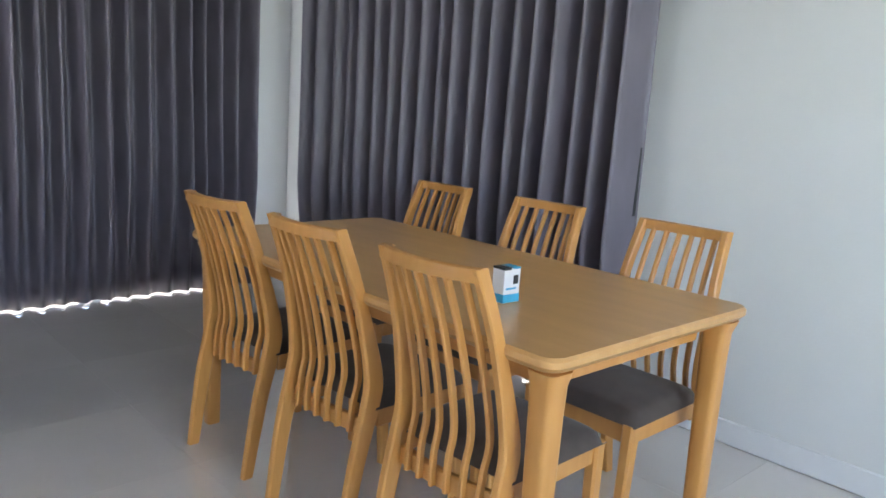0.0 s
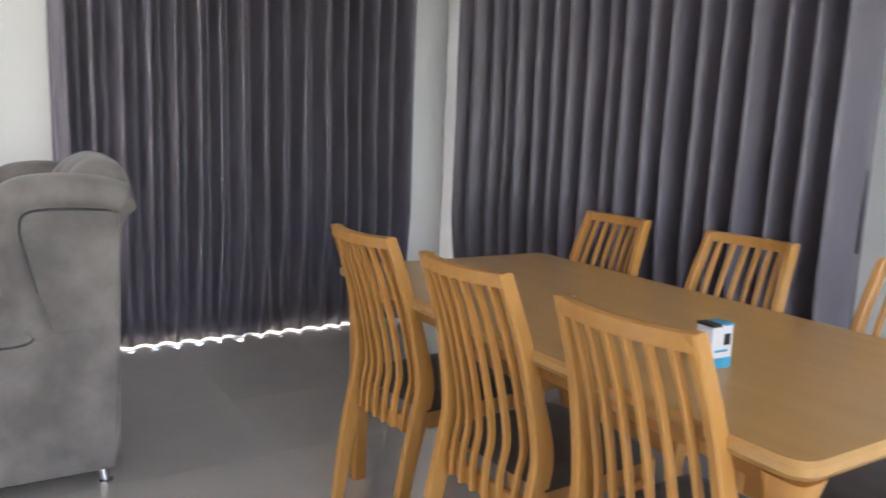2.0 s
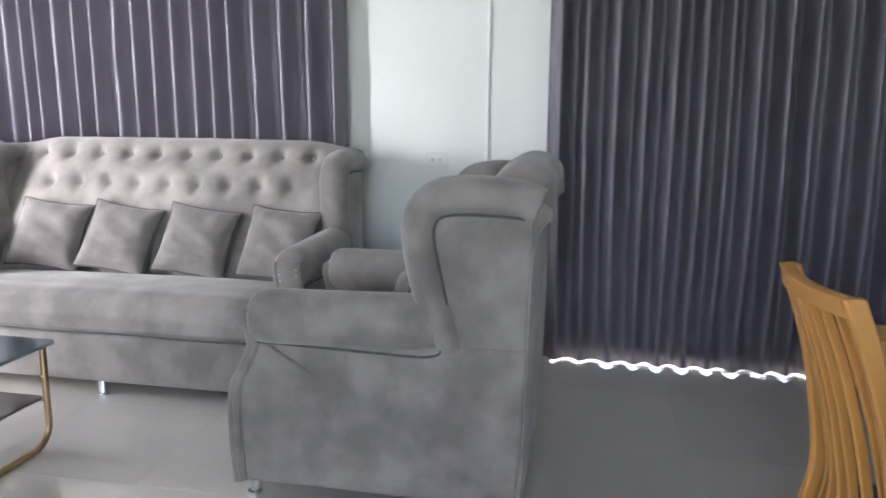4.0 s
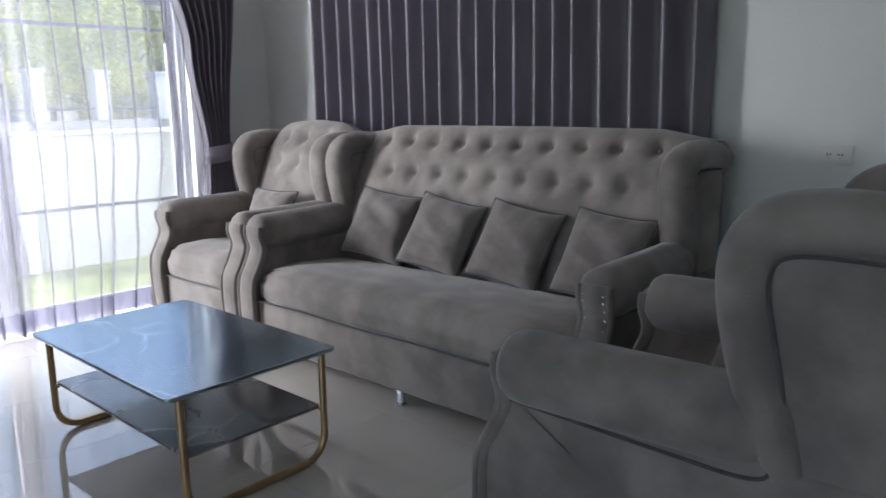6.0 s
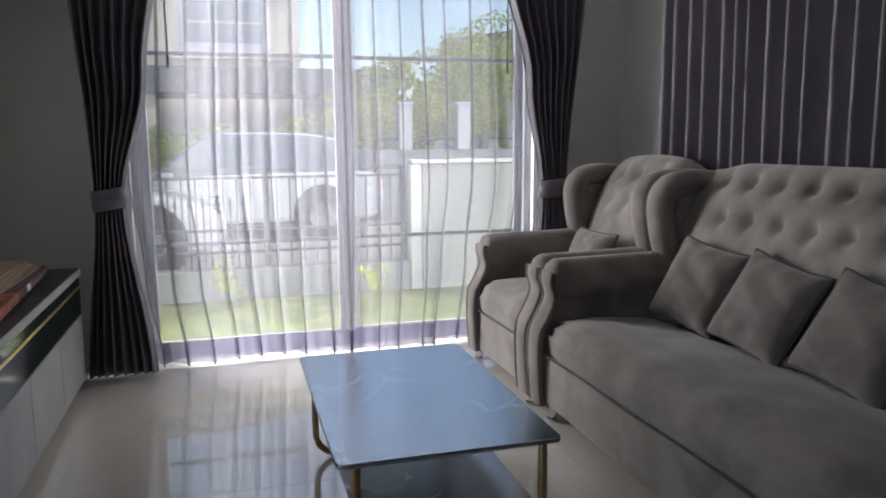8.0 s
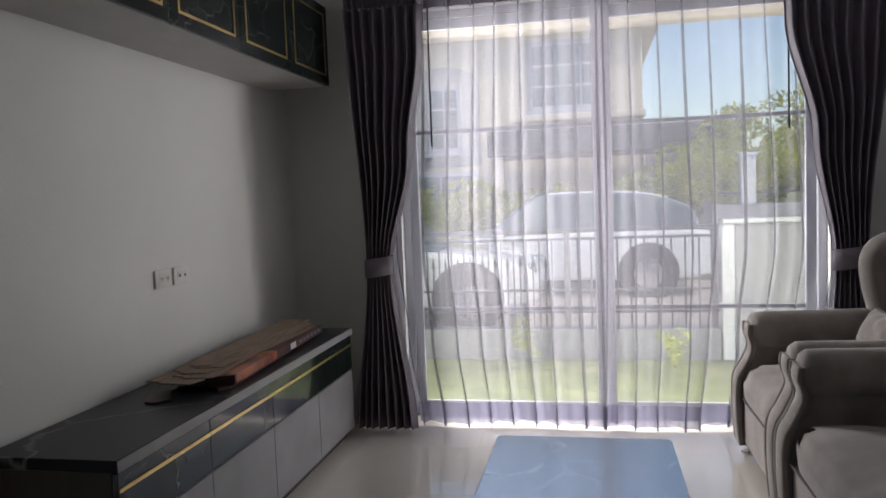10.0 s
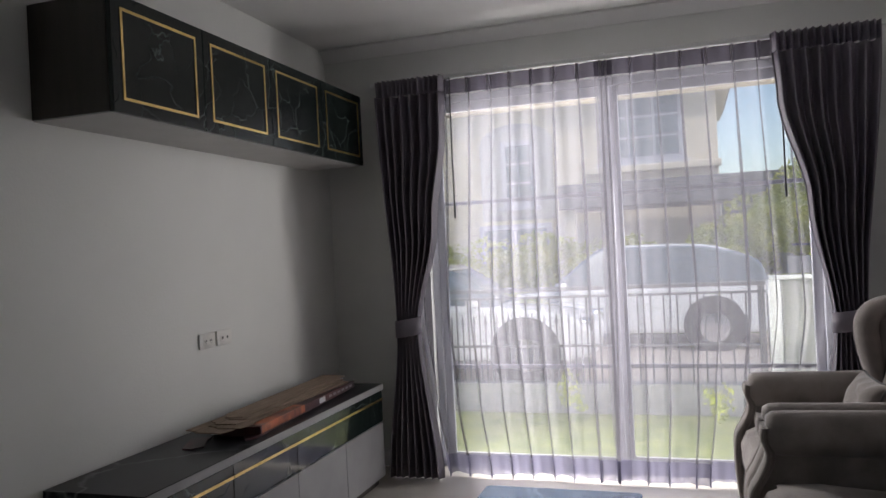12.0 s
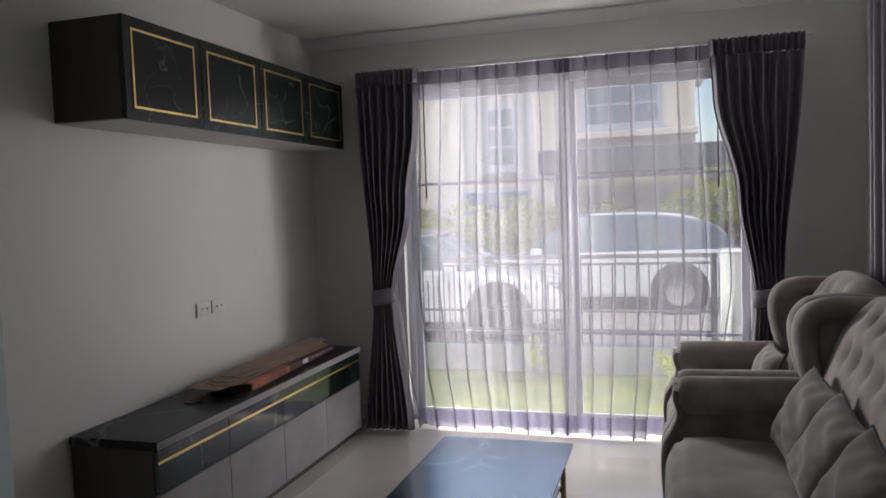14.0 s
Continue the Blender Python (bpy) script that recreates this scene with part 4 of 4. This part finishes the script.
# flattened packaging on the low cabinet
def board(name, label, m, pts, thick, mat, extra=(), group=""):
    base = thing(name, m, label, "cardboard", group)
    part("sheet", prism(pts, "z", 0, thick, 0.001, 1), mat, base, smooth=0)
    for nm, b, mt, lb in extra:
        part(nm, b, mt, base, lb)
    return base


TOPZ = 0.589
board("flattened_carton", "flattened glossy dark carton lying under the cardboard pile", pose(-2.38, 1.91, TOPZ, 0, 0, 4), [(-0.50, -0.13), (0.60, -0.12), (0.64, 0.03), (0.66, 0.06), (0.70, 0.09), (0.66, 0.12), (-0.49, 0.12)], 0.008, CARD_DARK, [("pale_end", box(0.50, 0.63, -0.115, 0.02, 0.0082, 0.0125), PRINT_WHITE, "pale unprinted end")])
board("long_carton", "long flattened carton with red and dark print", pose(-2.33, 1.93, TOPZ + 0.009, 0, 0, 3), [(-0.50, -0.11), (0.58, -0.11), (0.60, 0.05), (0.57, 0.115), (-0.50, 0.115)], 0.036, CARD_DARK, [
    ("red_print", box(0.14, 0.56, 0.02, 0.1166, 0.003, 0.0368), CARD_RED, "orange-red printed end"),
    ("label_patch", box(-0.10, -0.03, 0.1152, 0.1166, 0.005, 0.031), PRINT_WHITE, "small white label"),
    *[("print_bar", box(-0.46 + 0.055 * k, -0.425 + 0.055 * k, 0.1152, 0.1162, 0.012, 0.024), PRINT_GREY, "pale printed bar") for k in range(6)]])
for k, (dx, dy, dz, turn, a, b, t) in enumerate(((-0.16, -0.03, 0.046, -1.0, 0.60, 0.112, 0.005), (-0.12, -0.022, 0.0515, 4.0, 0.58, 0.10, 0.004), (-0.10, -0.03, 0.056, 0.5, 0.55, 0.092, 0.005), (-0.02, -0.034, 0.0615, 3.0, 0.56, 0.085, 0.004), (-0.05, -0.045, 0.066, 1.2, 0.52, 0.07, 0.004))):
    board("cardboard_sheet", "flat brown cardboard sheet in a pile on the low cabinet", pose(-2.37 + dx * -1, 1.93 + dy, TOPZ + dz, 0, 0.0, turn), [(-a, -b), (a - 0.03 - 0.01 * k, -b + 0.01), (a - 0.02, -b * 0.35), (a, -b * 0.3), (a - 0.005 * k, b * 0.8), (a - 0.06 - 0.03 * k, b), (a - 0.09 - 0.03 * k, b * 0.88), (-a + 0.03, b - 0.012), (-a, b * 0.3)], t, CARD, (), "pile of flattened cardboard")

for x, y, turn, a, b, mat, label in ((-1.615, 1.86, 24, 0.10, 0.045, CARD_DARK, "torn strip of dark printed carton beside the pile"),):
    board("cardboard_scrap", label, pose(x, y, TOPZ, 0, 0, turn), [(-a, -b), (a * 0.8, -b * 0.9), (a, -b * 0.1), (a * 0.7, b), (-a * 0.4, b * 0.8), (-a * 0.9, b)], 0.006, mat)


# ---- sockets ----
def socket(m, label, holes):
    base = thing("wall_socket", m, label, "socket", "wall sockets")
    part("plate", box(-0.060, 0.060, 0.0, 0.010, -0.036, 0.036, 0.003, 2), SWITCH, base)
    part("insert", box(-0.036, 0.036, 0.0102, 0.012, -0.020, 0.020, 0.001, 1), SWITCH, base)
    for x in (-0.02, 0.02):
        if holes == "slots":
            for d in (-0.006, 0.006):
                part("slot", box(x + d - 0.0022, x + d + 0.0022, 0.0122, 0.0132, -0.004, 0.006), SLOT, base)
            part("slot", box(x - 0.002, x + 0.002, 0.0122, 0.0132, -0.013, -0.009), SLOT, base)
        else:
            part("jack", box(x - 0.006, x + 0.006, 0.0122, 0.0132, -0.006, 0.006), SLOT, base)


socket(pose(-1.968, TVWALL + 0.001, 0.978), "white double power socket on the wall", "slots")
socket(pose(-2.102, TVWALL + 0.001, 0.978), "white aerial and data socket on the wall", "jacks")
socket(pose(0.172, NORTH - 0.001, 0.978, 0, 0, 180), "white double power socket on the wall", "slots")


# ---- outside ----
LOW = -0.30
structure("ground", box(-400, 400, -400, 400, LOW - 0.5, LOW - 0.02), GRASS, "grass ground reaching the horizon", "ground")
structure("road", box(-12.4, -6.5, -40, 40, LOW - 0.015, LOW), ASPHALT, "pale concrete street beyond the fence", "road")
structure("pavement", box(WEST - 0.75, WEST - 0.16, 1.4, 5.4, LOW - 0.015, LOW + 0.02, 0.01, 1), FENCEWALL, "concrete step outside the glazed door", "step")
structure("pavement_north", box(WEST - 0.2, EAST + 0.8, NORTH + 0.16, NORTH + 1.6, LOW - 0.015, -0.02, 0.01, 1), FENCEWALL, "concrete terrace outside the north door", "terrace")

structure("lawn", box(-6.195, -4.12, -4.0, 11.0, LOW - 0.019, LOW + 0.012, 0.01, 1), GRASS, "sunlit grass strip inside the fence", "lawn")
structure("porch_beam", box(-4.95, -4.78, 0.5, 6.4, 2.44, 2.95, 0.01, 1), BEIGE, "beige rendered beam across the porch front", "beam")
for y in (0.7, 6.2):
    structure("porch_post", box(-4.98, -4.75, y - 0.12, y + 0.12, LOW - 0.02, 2.439, 0.01, 1), BEIGE, "beige rendered porch post", "post")
FENCE_X, FENCE_END = -6.3, 4.50
fence = thing("fence", pose(FENCE_X, 0, 0), "dark steel railing with spear tips on a low rendered wall", "fence")
part("plinth", box(-0.09, 0.09, -4.0, FENCE_END, LOW - 0.02, -0.005, 0.01, 1), GREYWALL, fence, "pale rendered low wall")
for name, z0, z1, d in (("top_rail", 0.885, 0.925, 0.03), ("rail", 0.815, 0.84, 0.02), ("rail", 0.335, 0.36, 0.02), ("rail", 0.13, 0.155, 0.02)):
    part(name, box(-d, d, -4.0, FENCE_END, z0, z1, 0.004, 1), RAIL, fence)
for y in (-1.5, 0.9, 3.15, FENCE_END - 0.04):
    part("post", box(-0.028, 0.028, y - 0.028, y + 0.028, -0.004, 0.884, 0.004, 1), RAIL, fence)
tall = part("bar", box(-0.008, 0.008, -0.008, 0.008, -0.004, 0.814), RAIL, fence)
spear_bm = box(-0.007, 0.007, -0.007, 0.007, -0.004, 0.55)
turned([(0.006, 0.55), (0.017, 0.585), (0.012, 0.62), (0.001, 0.68)], 8, spear_bm)
spear = part("spear_bar", spear_bm, RAIL, fence, "short bar with a spear tip")
for k in range(70):
    y = -3.95 + 0.12 * k
    for ob, dy in ((tall, 0.0), (spear, 0.06)):
        if ob is spear and y > 3.0:
            continue
        if k:
            o = new(ob.name.split(".")[0], ob.data)
            o.parent = fence
            o.location = (0, y + dy, 0)
        else:
            ob.location = (0, y + dy, 0)

gw = thing("garden_wall", pose(FENCE_X, 0, 0), "pale rendered garden wall with a white end post", "garden wall")
part("wall", box(-0.1, 0.1, FENCE_END + 0.12, 11.0, LOW - 0.02, 0.93, 0.01, 1), FENCEWALL, gw)
part("coping", box(-0.13, 0.13, FENCE_END + 0.02, 11.0, 0.932, 0.975, 0.01, 1), CARWHITE, gw, "white painted coping")
part("end_post", box(-0.11, 0.11, FENCE_END + 0.012, FENCE_END + 0.118, LOW - 0.02, 0.931, 0.01, 1), CARWHITE, gw, "white painted end post")

street = thing("street_wall", pose(-12.6, 0, LOW), "low wall with white posts across the street", "garden wall")
part("wall", box(-0.1, 0.1, 5.4, 14.0, -0.02, 1.25, 0.01, 1), FENCEWALL, street)
for k in range(7):
    y = 5.95 + 1.1 * k
    pst = part("post", box(-0.14, 0.14, y - 0.12, y + 0.12, 1.251, 2.05, 0.01, 1), CARWHITE, street, "white painted post")
    part("cap", box(-0.17, 0.17, y - 0.15, y + 0.15, 2.051, 2.11, 0.01, 1), CARWHITE, pst)
part("post_rail", box(-0.02, 0.02, 5.5, 14.0, 1.42, 1.46), RAIL, street)


def leaves(seed, centre, size, count, leaf):
    """Many small bent leaves scattered over uneven clumps."""
    rnd = random.Random(seed)
    clumps = [(Vector([max(-0.75, min(0.75, rnd.gauss(0, q))) for q in (0.42, 0.42, 0.3)]), rnd.uniform(0.3, 0.5)) for _ in range(18)]
    verts, faces = [], []
    for _ in range(count):
        c, r = clumps[rnd.randrange(len(clumps))]
        d = Vector((rnd.gauss(0, 1), rnd.gauss(0, 1), rnd.gauss(0, 1))).normalized() * r * rnd.uniform(0.6, 1.0)
        p = Vector([centre[i] + (c[i] + d[i]) * size[i] for i in range(3)])
        a = Vector((rnd.gauss(0, 1), rnd.gauss(0, 1), rnd.gauss(0, 1))).normalized()
        b = a.orthogonal().normalized()
        s = leaf * rnd.uniform(0.6, 1.4)
        n = len(verts)
        verts += [p - a * s, p + b * s * 0.45, p + a * s, p - b * s * 0.45]
        faces.append((n, n + 1, n + 2, n + 3))
    me = bpy.data.meshes.new("crown")
    me.from_pydata([tuple(v) for v in verts], [], faces)
    me.materials.append(LEAF)
    return me


def tree(seed, x, y, height, spread, label):
    base = thing("tree", pose(x, y, LOW), label, "tree", "garden trees")
    rnd = random.Random(seed)
    trunk = [(0, 0, -0.05), (0.05, 0.02, height * 0.3), (-0.03, 0.06, height * 0.55), (0.05, 0, height * 0.8)]
    part("trunk", tube(smooth_path(trunk, 4), [0.10 - 0.006 * i for i in range(13)], 8), BARK, base)
    for k in range(4):
        a = rnd.uniform(0, 6.28)
        part("limb", tube([(0, 0.03, height * 0.4), (math.cos(a) * spread * 0.3, math.sin(a) * spread * 0.3, height * 0.62), (math.cos(a) * spread * 0.55, math.sin(a) * spread * 0.55, height * 0.78)], [0.05, 0.035, 0.015], 6), BARK, base)
    ob = new("crown", leaves(seed, (0, 0, height * 0.75), (spread, spread, height * 0.36), 8000, 0.055))
    ob.parent = base


tree(5, -15.5, 8.4, 3.6, 1.9, "leafy green garden tree beyond the street wall")
tree(6, -17.5, 10.8, 4.2, 2.2, "leafy green street tree")
tree(8, -14.6, 6.0, 2.7, 1.3, "leafy yellow-green garden tree")
tree(9, -15.6, 5.0, 2.1, 1.1, "leafy green tree before the houses")
for k in range(6):
    shrub = thing("shrub", pose(-14.6, -1.2 + 1.15 * k, LOW), "clipped green hedge shrub before the house", "shrub", "hedge shrubs")
    ob = new("foliage", leaves(20 + k, (0, 0, 1.1), (0.7, 0.9, 0.75), 2500, 0.06))
    ob.parent = shrub
for k in range(8):
    shrub = thing("hedge_plant", pose(-13.35, 5.2 + 1.05 * k, LOW), "yellow-green hedge plant behind the street wall", "hedge", "garden hedge")
    ob = new("foliage", leaves(60 + k, (0, 0, 1.75), (0.6, 0.85, 0.6), 4500, 0.036))
    ob.parent = shrub
for k, (x, y, s) in enumerate(((-5.85, 2.75, 0.26), (-5.7, 4.05, 0.24))):
    shrub = thing("garden_plant", pose(x, y, LOW + 0.01), "small leafy plant growing at the fence", "plant", "garden plants")
    ob = new("foliage", leaves(40 + k, (0, 0, s), (s * 0.6, s * 0.6, s * 0.9), 200, 0.022))
    ob.parent = shrub


def car(m, length, high, label):
    base = thing("car", m, label, "car", "parked cars")
    L = length / 2
    w = 0.86
    body = soft_path2([(-L, 0.35), (-L + 0.02, 0.62), (-L + 0.35, 0.80), (-L * 0.42, 0.92), (L * 0.55, 0.98), (L - 0.1, 0.95), (L, 0.70), (L - 0.02, 0.34)], 4) + [(L - 0.3, 0.26), (-L + 0.3, 0.26)]
    part("body", prism(body, "y", -w, w, 0.07, 3), CARWHITE, base, "white painted body", 50)
    cab = soft_path2([(-L * 0.45, 0.91), (-L * 0.12, high - 0.05), (0.1, high), (L * 0.55, high - 0.03), (L * 0.86, high - 0.25), (L * 0.92, 0.95)], 4)
    part("cabin", prism(cab, "y", -w + 0.10, w - 0.10, 0.05, 3), FARGLASS, base, "dark glazed cabin", 50)
    roof = soft_path2([(-L * 0.14, high - 0.05), (0.1, high + 0.012), (L * 0.55, high - 0.015), (L * 0.80, high - 0.18)], 4)
    part("roof", prism(roof + [(L * 0.5, high - 0.07), (0.05, high - 0.05)], "y", -w + 0.12, w - 0.12, 0.02, 2), CARWHITE, base, "white roof", 50)
    for x in (-L * 0.62, L * 0.60):
        for s in (-1, 1):
            wh = part("wheel", turned([(0.27, -0.10), (0.33, -0.07), (0.34, 0.0), (0.33, 0.07), (0.27, 0.10)], 24), TYRE, base)
            wh.matrix_local = pose(x, s * (w - 0.09), 0.34, 90)
            part("wheel_arch", turned([(0.30, -0.05), (0.43, -0.045), (0.43, 0.045), (0.30, 0.05)], 24), BLACK, base, "dark wheel arch").matrix_local = pose(x, s * (w - 0.042), 0.37, 90)
            part("rim", turned([(0.05, -0.108), (0.20, -0.107), (0.21, 0.107), (0.05, 0.108)], 16), CHROME, wh, "alloy rim")
    for s in (-1, 1):
        part("headlight", box(-L + 0.02, -L + 0.22, s * 0.62 - 0.15, s * 0.62 + 0.15, 0.64, 0.75, 0.03, 2), CHROME, base)
        part("tail_lamp", box(L - 0.16, L + 0.005, s * 0.70 - 0.14, s * 0.70 + 0.162, 0.72, 0.92, 0.03, 2), TAIL, base, "red tail lamp")
        part("mirror", box(-L * 0.38, -L * 0.30, s * 0.93 - 0.08, s * 0.93 + 0.08, 0.93, 1.05, 0.03, 2), CARWHITE, base)


car(pose(-8.6, 0.62, LOW, 0, 0, -90), 4.3, 1.42, "white parked hatchback beyond the railing")
car(pose(-11.2, 2.79, LOW, 0, 0, 90), 4.6, 1.55, "white parked people carrier in the street")


def house(m, label, width, high):
    base = thing("house", m, label, "house")
    part("wall", box(-8, 0, -width, 4.65, LOW, high, 0.02, 1), CREAM, base, "cream rendered wall")
    part("eaves", box(-8.3, 0.5, -width - 0.4, 5.1, high + 0.001, high + 0.22, 0.02, 1), CREAM, base, "cream eaves")
    part("roof", prism([(-width - 0.5, high + 0.22), (5.2, high + 0.22), (2.5, high + 0.7), (-width + 3, high + 0.7)], "x", -8.4, 0.6), ROOF, base, "dark hipped roof")

    def window(y0, y1, z0, z1, nx, nz):
        w = part("window", box(0.0, 0.08, y0 - 0.1, y1 + 0.1, z0 - 0.1, z1 + 0.1, 0.01, 1), ALU, base, "white framed window")
        for i in range(nx):
            for j in range(nz):
                a, b = y0 + (y1 - y0) * i / nx + 0.03, y0 + (y1 - y0) * (i + 1) / nx - 0.03
                c, d = z0 + (z1 - z0) * j / nz + 0.03, z0 + (z1 - z0) * (j + 1) / nz - 0.03
                part("pane", box(0.082, 0.095, a, b, c, d), FARGLASS, w)
        part("sill", box(0.0, 0.2, y0 - 0.2, y1 + 0.2, z0 - 0.2, z0 - 0.105, 0.01, 1), ALU, w)
    window(-0.55, 0.15, 2.45, 3.95, 2, 3)
    window(2.0, 3.8, 3.35, 4.85, 3, 3)
    part("ledge", box(0.0, 0.35, 1.55, 4.70, 3.0, 3.16, 0.02, 1), CREAM, base, "cream moulded ledge")
    window(-4.6, -3.2, 3.2, 4.8, 2, 3)
    window(-4.6, -2.6, 0.5, 1.9, 3, 1)
    window(-1.2, 0.5, 0.4, 1.8, 2, 2)
    arch = [(-1.2, 2.0), (-1.2, 4.0)] + [(-0.25 - 0.95 * math.cos(a), 4.0 + 0.5 * math.sin(a)) for a in [k * math.pi / 10 for k in range(1, 10)]] + [(0.70, 4.0), (0.70, 2.0)]
    part("arch_panel", prism(arch, "x", -0.02, -0.001 + 0.045), FENCEWALL, base, "pale arched wall panel")
    part("carport_roof", box(0.36, 2.6, 1.2, 6.5, 2.08, 2.62, 0.02, 1), ROOF, base, "dark grey carport roof")
    for y in (1.4, 6.3):
        part("carport_post", box(2.2, 2.45, y - 0.12, y + 0.12, LOW, 2.079, 0.01, 1), CREAM, base)
    # grey colour carries the shade under the carport roof
    part("carport_wall", box(0.005, 0.09, 4.66, 6.5, LOW, 2.62), GREYWALL, base, "back wall with the carport shade put into its grey")


house(pose(-18, 0, 0), "two-storey cream house with a dark carport roof", 7.0, 5.25)
house(pose(-30, 16.5, 0, 0, 0, -12), "two-storey cream house farther along the street", 4.0, 5.0)


# ---- floor and its tiles ----
floor = structure("floor", box(WEST - 0.15, EAST + 0.15, SOUTH - 0.15, NORTH + 0.15, -0.06, -0.0010), GROUT, "glossy pale cream floor tiles with thin joints", "floor")
SIZE = 0.60
tile_mesh = None
for i in range(12):
    for j in range(13):
        x0, y0 = WEST - 0.12 + SIZE * i, SOUTH - 0.2 + SIZE * j
        if x0 + SIZE < RETURN and y0 + SIZE < TVWALL:
            continue
        if x0 > EAST or y0 > NORTH + 0.1:
            continue
        if tile_mesh is None:
            first_tile = part("tile", box(0.0004, SIZE - 0.0004, 0.0004, SIZE - 0.0004, -0.0009, 0.0), TILE, floor, smooth=0)
            tile_mesh, ob = first_tile.data, first_tile
        else:
            ob = new("tile", tile_mesh)
            ob.parent = floor
        ob.location = (x0, y0, 0)
